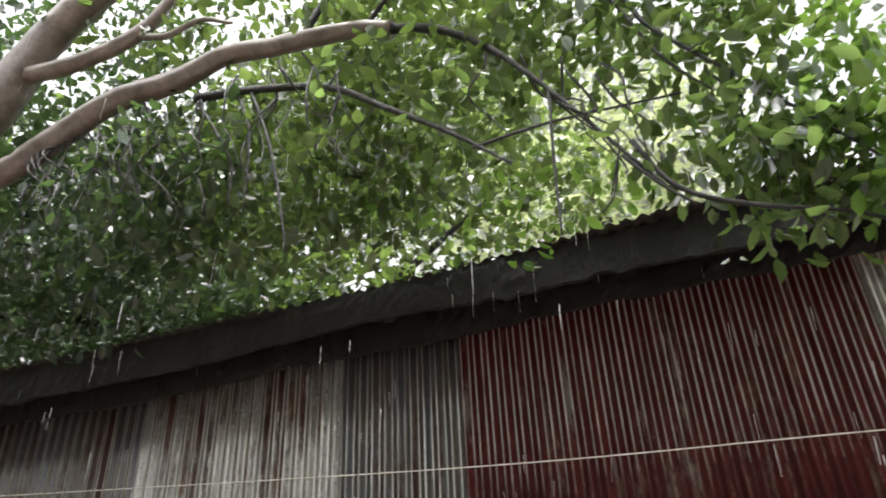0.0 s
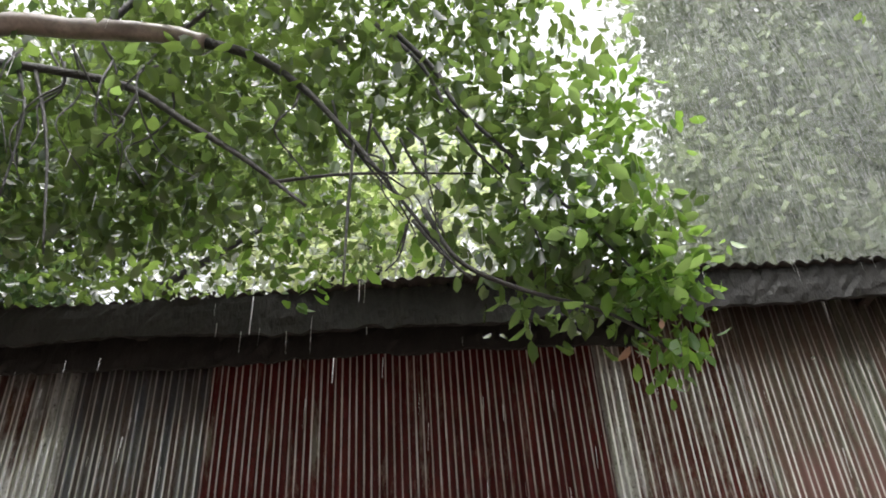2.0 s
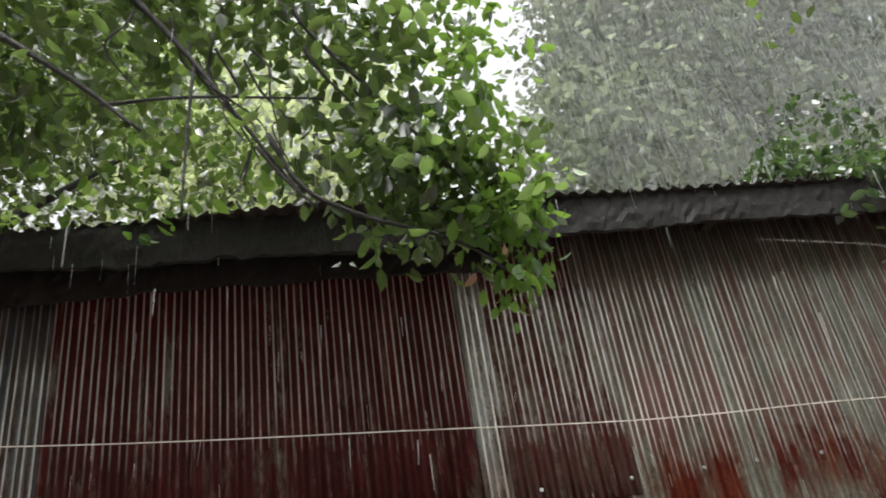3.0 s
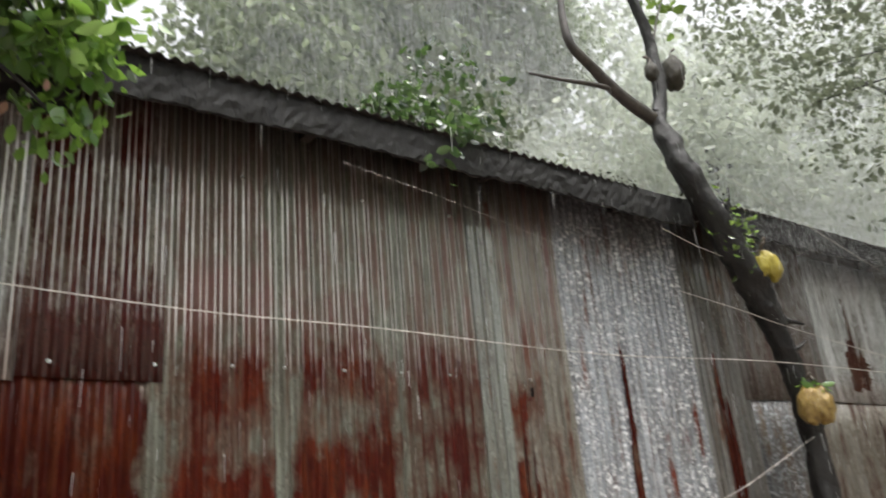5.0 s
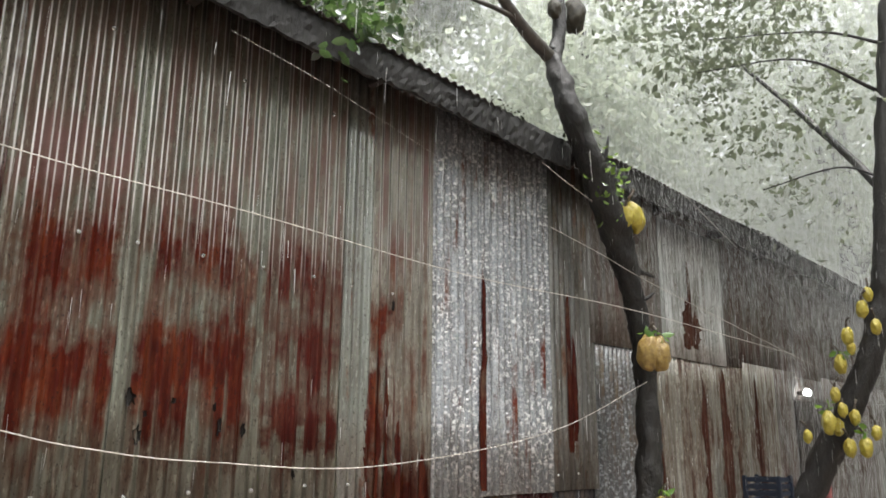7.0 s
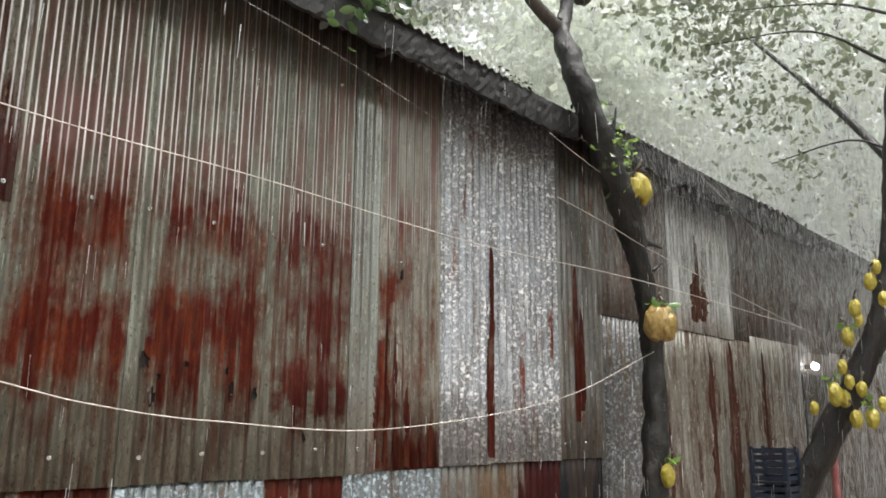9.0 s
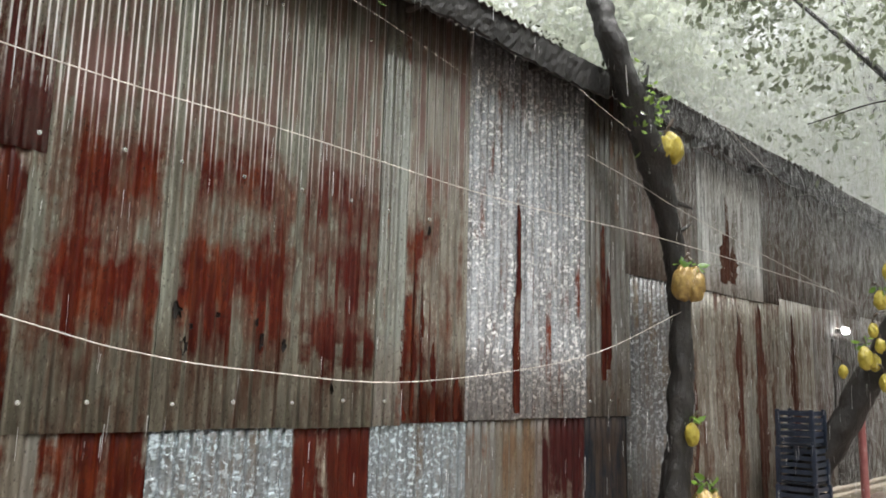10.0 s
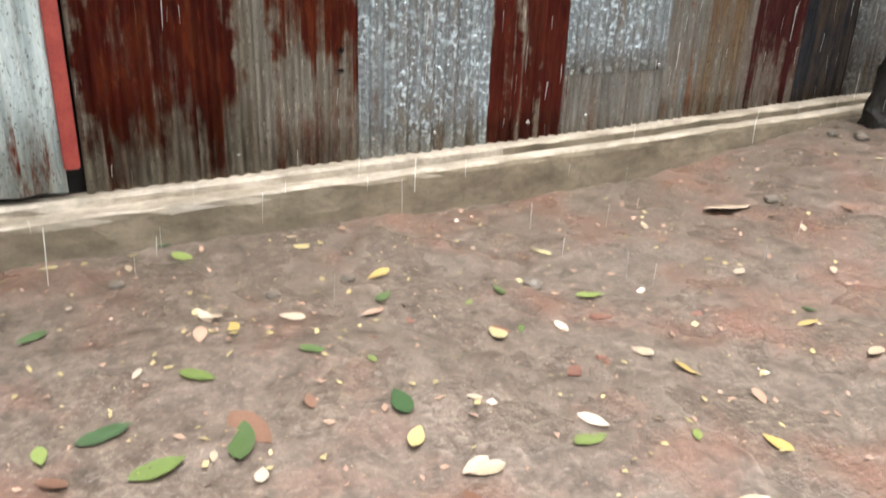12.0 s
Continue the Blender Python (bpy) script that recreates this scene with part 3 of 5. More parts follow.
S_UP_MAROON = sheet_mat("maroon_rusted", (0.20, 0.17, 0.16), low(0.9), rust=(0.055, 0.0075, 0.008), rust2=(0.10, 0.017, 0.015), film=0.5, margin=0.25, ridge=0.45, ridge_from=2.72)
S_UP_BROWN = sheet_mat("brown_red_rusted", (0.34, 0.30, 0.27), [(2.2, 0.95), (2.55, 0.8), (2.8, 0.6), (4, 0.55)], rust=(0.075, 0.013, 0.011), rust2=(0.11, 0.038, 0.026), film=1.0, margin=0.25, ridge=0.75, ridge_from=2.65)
S_RED = sheet_mat("deep_red_rusted", (0.24, 0.225, 0.185), [(0.2, 0.0), (0.6, 0.1), (4, 0.1)], rust=(0.050, 0.0050, 0.0025), rust2=(0.115, 0.022, 0.006), streak=5, film=0.15, soft=(0.05, 0.95), blotch=0.25, patches=[(-1.24, -0.62, 0.56, 2.30, 1.25, 0.09), (-1.17, -0.95, 0.40, 0.70, 0.6, 0.10)])
S_RED_LOW = sheet_mat("red_rusted_patch", (0.29, 0.27, 0.23), [(0.2, 0.05), (4, 0.05)], rust=(0.060, 0.007, 0.003), rust2=(0.13, 0.026, 0.008), film=0.15, soft=(0.05, 0.95), patches=[(-0.44, -0.04, 0.77, 1.3, 1.2, 0.06), (-0.40, -0.10, 0.2, 0.50, 0.45, 0.06)])
S_RED_STRIPE = sheet_mat("red_striped_patch", (0.40, 0.35, 0.29), low(0.50), rust=(0.060, 0.007, 0.004), rust2=(0.10, 0.020, 0.009), streak=4, film=0.15, patches=[(0.69, 0.86, 0.2, 1.3, 0.8, 0.05), (1.02, 1.24, 0.2, 1.3, 0.7, 0.05)])
S_LOW_GREY = sheet_mat("muddy_grey_zinc", (0.25, 0.25, 0.235), low(0.08), rust=BROWN, rust2=(0.22, 0.14, 0.08), film=0.3)
S_LOW_BROWN = sheet_mat("muddy_brown_sheet", (0.24, 0.22, 0.18), low(0.40), rust=(0.16, 0.10, 0.06), rust2=(0.22, 0.15, 0.09), film=0.3)
S_LOW_MAROON = sheet_mat("maroon_patch", (0.22, 0.19, 0.17), [(0.2, 0.2), (0.55, 0.5), (0.8, 0.9), (4, 0.95)], rust=(0.042, 0.0065, 0.0065), rust2=(0.065, 0.013, 0.010), film=0.3)
S_DARK = sheet_mat("dark_slate_sheet", (0.012, 0.016, 0.023), low(-0.3), rust=(0.014, 0.015, 0.019), rust2=(0.03, 0.026, 0.024), metal=0.0, film=0.0, rough=0.6)
S_FAR = sheet_mat("far_grey_brown_sheet", (0.36, 0.345, 0.30), low(0.30), rust=(0.10, 0.06, 0.045), rust2=(0.17, 0.09, 0.06), streak=4, film=0.3)
S_FAR_DARK = sheet_mat("far_dark_sheet", (0.30, 0.295, 0.285), low(0.28), rust=(0.14, 0.10, 0.09), rust2=(0.18, 0.125, 0.10), streak=4, film=0.0, rough=0.5)
S_WHITE = sheet_mat("whitish_zinc_sheet", (0.88, 0.93, 0.89), [(2.2, 0.12), (2.6, 0.05), (3.3, -0.1), (4, -0.2)], rust=(0.22, 0.19, 0.15), rust2=(0.30, 0.27, 0.22), metal=0.1, streak=3, tint=0.12)

SHEETS = [
    # x0, x1, z0, z1, y, material, label
    (-9.0, -7.4, 0.25, 3.74, -0.010, S_UP_MAROON, "dark maroon sheet"),
    (-7.46, -6.3, 0.25, 3.74, -0.022, S_UP_GREY, "grey sheet"),
    (-6.36, -5.02, 0.25, 3.74, -0.010, S_UP_BLUE, "dull blue-grey sheet"),
    (-5.06, -3.80, 0.25, 3.74, -0.024, S_UP_GREY, "light grey weathered sheet"),
    (-3.86, -3.10, 0.25, 3.74, -0.012, S_UP_BLUE, "blue-grey sheet"),
    (-3.14, -2.16, 2.24, 3.74, -0.026, S_UP_MAROON, "maroon rusted sheet"),
    (-2.20, -1.20, 2.25, 3.74, -0.014, S_UP_MAROON, "maroon rusted sheet"),
    (-1.27, -1.14, 2.25, 3.74, -0.040, S_UP_GREY, "narrow pale zinc strip"),
    (-1.20, -0.56, 2.26, 3.74, -0.030, S_UP_BROWN, "red-brown sheet with wavy lower edge"),
    (-1.26, -0.52, 0.26, 2.40, -0.006, S_RED, "deep red rusted sheet"),
    (-0.62, 0.02, 1.14, 3.74, -0.020, S_MIX, "grey-green zinc sheet with rust bands"),
    (-0.03, 0.71, 1.14, 3.74, -0.034, S_MIX_B, "grey-green zinc sheet with rust bands"),
    (0.66, 1.26, 1.14, 3.74, -0.020, S_MIX2, "dull zinc sheet with brown rust"),
    (1.23, 1.44, 1.14, 3.74, -0.036, S_PALE, "pale zinc strip"),
    (1.41, 1.99, 1.14, 3.74, -0.022, S_STRIP, "zinc sheet with orange rust streaks"),
    (1.96, 2.45, 1.15, 3.74, -0.036, S_SILVER, "bright galvanised sheet"),
    (2.39, 2.58, 1.16, 3.74, -0.024, S_SILVER, "bright galvanised seam strip"),
    (2.53, 3.27, 1.15, 3.74, -0.040, S_SILVER, "bright galvanised sheet"),
    (3.25, 3.86, 1.15, 3.74, -0.018, S_LOW_GREY, "grey sheet with a rust streak"),
    (3.80, 4.60, 2.27, 3.74, -0.026, S_FAR_DARK, "dark wet sheet"),
    (3.80, 4.60, 0.26, 2.34, -0.012, S_SILVER_DULL, "spangled galvanised sheet"),
    (4.55, 5.12, 2.28, 3.74, -0.016, S_FAR_DARK, "dark brownish sheet"),
    (5.08, 6.46, 2.27, 3.58, -0.040, S_WHITE, "whitish patch sheet with a rust streak"),
    (4.55, 5.35, 0.26, 2.34, -0.006, S_FAR, "pale grey-brown sheet"),
    (5.30, 6.10, 0.26, 2.34, -0.018, S_FAR, "pale grey-brown sheet"),
    (6.05, 6.95, 0.26, 2.34, -0.006, S_FAR, "streaked grey-brown sheet"),
    (6.90, 7.80, 0.26, 2.34, -0.018, S_FAR, "streaked grey-brown sheet"),
    (5.10, 6.50, 2.28, 3.74, -0.004, S_FAR_DARK, "dark sheet"),
    (6.44, 7.55, 2.28, 3.74, -0.018, S_FAR_DARK, "dark sheet"),
    (7.50, 8.60, 2.28, 3.74, -0.006, S_FAR_DARK, "dark sheet"),
    (8.55, 9.70, 2.28, 3.74, -0.018, S_FAR_DARK, "dark sheet"),
    (9.65, 10.8, 2.28, 3.74, -0.006, S_FAR_DARK, "dark sheet"),
    (10.75, 11.9, 2.28, 3.74, -0.018, S_FAR_DARK, "dark sheet"),
    (11.85, 14.0, 2.28, 3.74, -0.006, S_FAR_DARK, "dark sheet"),
    (7.75, 8.45, 0.26, 2.34, -0.006, S_FAR_DARK, "dark brown sheet"),
    (8.40, 9.62, 2.0, 2.34, -0.012, S_FAR_DARK, "dark sheet over the door"),
    (9.55, 10.7, 0.26, 2.34, -0.018, S_FAR_DARK, "dark grey-brown sheet"),
    (10.65, 12.0, 0.26, 2.34, -0.006, S_FAR_DARK, "dark sheet"),
    (11.95, 14.0, 0.26, 2.34, -0.018, S_FAR_DARK, "dark grey-brown sheet"),
    # the row of patches along the bottom
    (-0.56, 0.02, 0.26, 1.22, -0.002, S_RED_LOW, "red rusted patch"),
    (-0.02, 0.72, 0.25, 1.22, -0.014, S_SILVER_LOW, "spangled galvanised patch"),
    (0.69, 1.26, 0.24, 1.22, 0.000, S_RED_STRIPE, "red striped rusty patch"),
    (1.23, 2.00, 0.60, 1.22, -0.016, S_SILVER_LOW, "spangled galvanised patch"),
    (1.23, 2.00, 0.24, 0.66, 0.000, S_LOW_GREY, "muddy grey patch"),
    (1.97, 2.28, 0.24, 1.22, -0.012, S_LOW_GREY, "blue-grey patch"),
    (2.24, 2.72, 0.24, 1.22, 0.000, S_LOW_BROWN, "brown muddy patch"),
    (2.67, 3.30, 0.24, 1.22, -0.012, S_LOW_MAROON, "maroon patch"),
    (3.26, 3.87, 0.24, 1.20, -0.026, S_DARK, "dark slate-coloured patch"),
]
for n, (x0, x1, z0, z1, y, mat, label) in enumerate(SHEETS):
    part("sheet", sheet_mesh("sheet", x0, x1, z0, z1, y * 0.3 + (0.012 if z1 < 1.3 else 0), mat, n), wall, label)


def run_mesh(cx, z0, z1, w, y, seed, mat):
    """A ragged run of rust, wider below, that follows the folds of its sheet."""
    r = np.random.default_rng(seed)
    zs = np.linspace(z0, z1, 26)
    t = np.linspace(0, 1, 26)
    body = np.minimum(1, (1 - t) / 0.35) ** 0.7
    left = 0.5 * w * body * np.clip(0.7 + np.cumsum(r.normal(0, 0.13, 26)), 0.25, 1.15) * r.uniform(0.7, 1.1, 26)
    right = 0.5 * w * body * np.clip(0.7 + np.cumsum(r.normal(0, 0.13, 26)), 0.25, 1.15) * r.uniform(0.7, 1.1, 26)
    left[0] *= 0.4
    mid = cx + np.cumsum(r.normal(0, 0.0012, 26))
    u = np.linspace(-1, 1, 13)
    gx = mid[:, None] + np.where(u[None] < 0, left[:, None], right[:, None]) * u[None]
    wave = -np.sin(gx / PITCH * 2 * math.pi)
    gy = y + 0.010 * np.sign(wave) * np.abs(wave) ** 0.85
    v = np.stack([gx, gy, np.repeat(zs[:, None], 13, 1)], 2).reshape(-1, 3)
    i, j = np.meshgrid(np.arange(25), np.arange(12), indexing="ij")
    a = (i * 13 + j).ravel()
    me = mesh_arrays("rust_run", v, np.stack([a, a + 1, a + 14, a + 13], 1), mat)
    me.polygons.foreach_set("use_smooth", [True] * len(me.polygons))
    return me


S_RUN_BROWN = sheet_mat("brown_rust_run", (0.18, 0.11, 0.08), low(0.8), rust=(0.07, 0.026, 0.018), rust2=(0.12, 0.055, 0.036), film=0.2, margin=0.0, blotch=0.3)
S_RUN = sheet_mat("rust_run", (0.20, 0.10, 0.06), low(0.95), rust=(0.055, 0.007, 0.004), rust2=(0.11, 0.024, 0.009), film=0.2, margin=0.0, blotch=0.3)
for n, (x, z0, z1, w, y) in enumerate(((2.455, 1.19, 2.60, 0.11, -0.0175), (3.50, 1.42, 2.62, 0.10, -0.011), (3.56, 1.5, 2.3, 0.05, -0.011), (5.66, 2.40, 3.25, 0.30, -0.0165), (5.57, 2.36, 2.85, 0.22, -0.0175), (5.75, 2.38, 2.75, 0.22, -0.0185), (1.45, 1.16, 1.9, 0.055, -0.0115), (1.51, 1.16, 2.20, 0.07, -0.0122), (1.57, 1.16, 2.0, 0.06, -0.0129), (1.68, 1.16, 1.62, 0.05, -0.0115), (1.78, 1.16, 1.50, 0.04, -0.0115), (1.88, 1.16, 1.42, 0.04, -0.0115), (5.85, 0.3, 2.2, 0.12, -0.011), (6.35, 0.3, 2.25, 0.22, -0.0085), (6.68, 0.3, 1.9, 0.14, -0.0085), (7.2, 0.3, 2.2, 0.2, -0.011), (4.95, 0.3, 1.5, 0.10, -0.0065))):
    part("rust_run", run_mesh(x, z0, z1, w, y, n, S_RUN_BROWN if x > 4.5 else S_RUN), wall, "ragged run of red-brown rust")


# ---------- screws and holes in the sheets ----------
def screw_mesh():
    bm = bmesh.new()
    for r, d, y in ((0.0115, 0.004, 0.0), (0.006, 0.010, -0.006)):
        bmesh.ops.create_cone(bm, cap_ends=True, segments=10, radius1=r, radius2=r * 0.8, depth=d, matrix=pose(0, y, 0, 90, 0, 0))
    return bm_mesh("screw", bm, M_SCREW, False)


SCREW = screw_mesh()
rng = np.random.default_rng(12)
for z, xs in ((2.338, (-0.25, 0.014, 0.341, 0.683, 1.008, 1.278, 1.606)), (2.33, (-1.02, -0.60)), (1.265, (-0.90, -0.57, -0.31, 0.06, 0.36, 0.69, 1.01, 1.30, 3.57, 3.30)), (0.36, (-0.62, 0.05, 0.40, 0.99, 1.4)), (0.62, (1.27, 1.94)), (3.3, (-0.2, 0.5, 1.1))):
    for x in xs:
        part("screw", SCREW, wall).location = (x, -0.020 if z > 1.15 else -0.004, z + rng.normal(0, 0.004))


def hole_mesh(seed, w, h):
    """A ragged rusted-through patch with a curled dark rim."""
    r = np.random.default_rng(seed)
    bm = bmesh.new()
    ring = []
    for i in range(14):
        t = 2 * math.pi * i / 14
        k = r.uniform(0.35, 1.1)
        ring.append((w * k * math.cos(t), h * k * math.sin(t)))
    a = [bm.verts.new((x, -0.004 + r.normal(0, 0.002), z)) for x, z in ring]
    b = [bm.verts.new((x * 0.8, 0.006, z * 0.8)) for x, z in ring]
    for i in range(14):
        bm.faces.new((a[i], a[(i + 1) % 14], b[(i + 1) % 14], b[i]))
    bm.faces.new(b)
    return bm_mesh("rust_hole", bm, M_HOLE)


for n, (x, z, w, h) in enumerate(((0.05, 1.67, 0.03, 0.045), (0.09, 1.51, 0.022, 0.05), (0.12, 1.60, 0.012, 0.02), (0.46, 1.64, 0.012, 0.03), (0.62, 1.54, 0.014, 0.04), (0.49, 1.56, 0.012, 0.06), (0.93, 1.33, 0.01, 0.03), (0.25, 1.66, 0.012, 0.02), (-0.12, 0.79, 0.022, 0.025), (-0.12, 0.70, 0.02, 0.014), (1.34, 0.62, 0.014, 0.012), (1.91, 0.60, 0.018, 0.014), (1.61, 2.27, 0.012, 0.05))):
    part("rust_hole", hole_mesh(n, w, h), wall, "ragged dark rust hole").location = (x, -0.022 if z > 1.15 else -0.006, z)

# ---------- door panel at the end of the red sheet ----------
door = tagged(empty("sheet_metal_door", (-1.262, -0.02, 0.27)), "pale blue-white corrugated metal door with a red edge strip", "door")
d = part("panel", sheet_mesh("panel", -1.75, -0.07, 0.02, 1.95, -0.015, M_DOOR, 77, pitch=0.16, amp=0.012), door)
part("edge_strip", box("edge_strip", (-0.075, -0.045, 0.12), (-0.015, 0.01, 1.95), M_RED), door, "red painted edge strip")
part("top_rail", box("top_rail", (-1.75, -0.03, 1.95), (-0.01, 0.02, 2.0), M_WOOD), door, "dark timber rail")

# ---------- roof ----------
def roof_mesh(name, x0, x1, y0, z0, y1, slope, mat, seed, pitch=0.076, amp=0.012):
    rng = np.random.default_rng(seed)
    n = int((x1 - x0) / pitch * 6)
    xs = np.linspace(x0, x1, n + 1)
    ys = np.array([y0, y0 + 0.1, y0 + 0.35, (y0 + y1) / 2, y1])
    gx, gy = np.meshgrid(xs, ys, indexing="ij")
    sag = np.interp(gx, np.linspace(x0, x1, 14), rng.normal(0, 0.010, 14))
    gz = z0 + (gy - y0) * slope + amp * np.sin(gx / pitch * 2 * math.pi) + sag
    gy = gy + (gy == y0) * np.interp(gx, np.arange(x0, x1 + 1, 0.8), rng.normal(0, 0.02, len(np.arange(x0, x1 + 1, 0.8))))
    v = np.stack([gx, gy, gz], 2).reshape(-1, 3)
    m = len(ys)
    i, j = np.meshgrid(np.arange(n), np.arange(m - 1), indexing="ij")
    a = (i * m + j).ravel()
    f = np.stack([a, a + m, a + m + 1, a + 1], 1)
    k = len(v)
    rim = [(r * m, k + r * m, k + (r + 1) * m, (r + 1) * m) for r in range(n)]
    f = np.concatenate([f, f[:, ::-1] + k, np.array(rim)])
    return mesh_arrays(name, np.concatenate([v, v - np.array((0, 0, 0.003))]), f, mat)


def fascia(x0, x1, y, z0, z1, seed):
    """A rough rotten board along the eave, with a ragged lower edge and a swollen face."""
    r = np.random.default_rng(seed)
    xs = np.arange(x0, x1, 0.035)
    n = len(xs)
    wob = np.convolve(r.normal(0, 0.012, n + 20), np.ones(21) / 21, "valid") * 4
    torn = np.convolve(np.abs(r.normal(0, 0.020, n + 2)), np.ones(3) / 3, "valid")
    torn = torn * (0.4 + 0.6 * (np.sin(xs * 1.7) + np.sin(xs * 4.3 + 1) > 0))
    hs = np.linspace(0, 1, 6)
    verts, faces = [], []
    for x, w, t in zip(xs, wob, torn):
        zb = z0 + w + t
        ring = [(y + 0.024, zb)] + [(y - 0.006 * math.sin(h * 3.1) + r.normal(0, 0.0035), zb + (z1 - zb) * h + r.normal(0, 0.004)) for h in hs] + [(y + 0.024, z1)]
        verts += [(x, yy, zz) for yy, zz in ring]
    m = 8
    for i in range(n - 1):
        for j in range(m):
            a, b = i * m + j, i * m + (j + 1) % m
            faces.append((a, b, b + m, a + m))
    return mesh_from("eave_beam", verts, faces, M_EAVE)


roof = tagged(empty("roof"), "rusted mossy corrugated roof with overhanging eave", "roof", kind="structure")
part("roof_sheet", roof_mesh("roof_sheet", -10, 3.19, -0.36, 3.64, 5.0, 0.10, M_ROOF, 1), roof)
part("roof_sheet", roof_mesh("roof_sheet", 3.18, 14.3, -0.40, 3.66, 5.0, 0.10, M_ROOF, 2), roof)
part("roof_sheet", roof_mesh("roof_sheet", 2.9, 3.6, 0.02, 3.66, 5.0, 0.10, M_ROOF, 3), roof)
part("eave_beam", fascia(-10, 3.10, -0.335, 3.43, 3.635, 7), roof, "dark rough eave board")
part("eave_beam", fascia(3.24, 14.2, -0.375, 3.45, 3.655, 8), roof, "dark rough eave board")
# dark strip added in place of the soft shade below the eave
part("wall_plate", fascia(-9.0, -0.95, -0.055, 3.42, 3.62, 9), roof, "dark strip standing for the eave's shade on the wall top")
for x in np.arange(-9.6, 14, 1.22):
    if not 2.9 < x < 3.45:
        part("rafter", box("rafter", (x - 0.03, -0.25, 3.58), (x + 0.03, 0.10, 3.66), M_WOOD), roof)


def moss_mesh(x0, x1, seed):
    r = np.random.default_rng(seed)
    n = int((x1 - x0) * 60)
    c = np.stack([r.uniform(x0, x1, n), r.normal(-0.34, 0.025, n), r.normal(3.652, 0.012, n)], 1)
    keep = np.sin(c[:, 0] * 2.2) + np.sin(c[:, 0] * 5.7 + 1) > -0.5
    return leaves("moss", c[keep], 0.035, M_MOSS, r, 0.1)


tagged(new("eave_moss", moss_mesh(-9, 3.0, 5)), "dark wet moss and litter along the roof edge", "moss", kind="stuff")

# ---------- cords strung along the wall ----------
def cord(pts, label, r=0.0035):
    me = tube("washing_line", [(*p, r) for p in pts], M_ROPE, 6, 8, 0.02)
    tagged(new("washing_line", me), label, "cord", "cords along the wall")


cord([(-6.51, -0.6, 2.9), (-4.97, -0.6, 2.75), (-2.91, -0.6, 2.56), (-1.68, -0.6, 2.48), (-0.66, -0.6, 2.42), (0.21, -0.6, 2.41), (1.64, -0.6, 2.37), (3.51, -0.6, 2.41), (6.5, -0.7, 2.34)], "long pale nylon washing line strung past the trunk", 0.0023)
cord([(-3.2, -0.6, 2.25), (-2.0, -0.55, 1.86), (-0.71, -0.5, 1.54), (-0.33, -0.5, 1.46), (0.14, -0.5, 1.41), (1.08, -0.5, 1.38), (2.53, -0.5, 1.56), (3.66, -0.56, 1.92)], "slack pale nylon cord sagging to the trunk", 0.0023)
cord([(0.1, -0.5, 3.24), (0.6, -0.6, 3.11), (1.34, -0.6, 2.98)], "thin grey wire under the eave", 0.0008)
cord([(2.33, -0.6, 3.22), (2.65, -0.6, 3.15), (3.1, -0.5, 3.16)], "short cord tied to the trunk", 0.002)
cord([(2.41, -0.6, 2.81), (3.05, -0.6, 2.74), (3.84, -0.6, 2.64), (6.5, -0.9, 2.2)], "pale cord passing behind the trunk", 0.002)
cord([(2.8, -0.8, 3.62), (4.6, -0.8, 3.2), (7.03, -0.8, 2.6)], "thin grey wire slanting down to the far tree", 0.0018)

# ---------- jackfruit tree against the wall ----------
def fruit_meshes(name, size, mat, seed):
    rng = np.random.default_rng(seed)
    bm = bmesh.new()
    bmesh.ops.create_icosphere(bm, subdivisions=4, radius=1)
    for v in bm.verts:
        p = v.co.copy()
        k = 1 + 0.035 * noise.noise(p * 9 + Vector((seed, 0, 0))) + 0.17 * noise.noise(p * 2.0 + Vector((0, seed, 0)))
        v.co = Vector((p.x * size * 0.33 * k, p.y * size * 0.33 * k, p.z * size * 0.54 * k - size * 0.5))
    return bm_mesh(name, bm, mat, True)


TUFT_LEAF = [leaves("leaf", np.zeros((1, 3)), 0.09, M_LEAF_BRIGHT, np.random.default_rng(200 + i), 0.0) for i in range(3)]


def jackfruit(at, size, mat, label, leafy=True, lean=0.0):
    seed = int(abs(at[0] * 97 + at[2] * 131)) % 91
    ob = tagged(empty("jackfruit", at), label, "fruit", "jackfruits on the trunks")
    ob.rotation_euler = (lean, lean * 0.5, seed)
    part("fruit", fruit_meshes("fruit", size, mat, seed), ob)
    part("stalk", tube("stalk", [(0, 0, -0.03, 0.012), (0.01, 0, 0.04, 0.010), (0.05, 0.03, 0.09, 0.012)], M_TWIG, 6, 3), ob, "green-brown stalk")
    if leafy:
        r = np.random.default_rng(seed)
        for i in range(6):
            lf = part("leaf", TUFT_LEAF[i % 3], ob, "small green leaf")
            lf.location = tuple(r.normal(0, 0.022, 3) + np.array((0, 0, 0.04)))
            lf.rotation_euler = (r.normal(0.5, 0.5), r.normal(0, 0.4), r.uniform(0, 6.28))
    return ob


tree_a = tagged(empty("jackfruit_tree", (3.7, -0.42, 0.15)), "dark wet jackfruit tree leaning on the tin wall", "tree")
OA = Vector((3.7, -0.42, 0.15))


def rel(o, pts):
    return [(p[0] - o[0], p[1] - o[1], p[2] - o[2], p[3]) for p in pts]


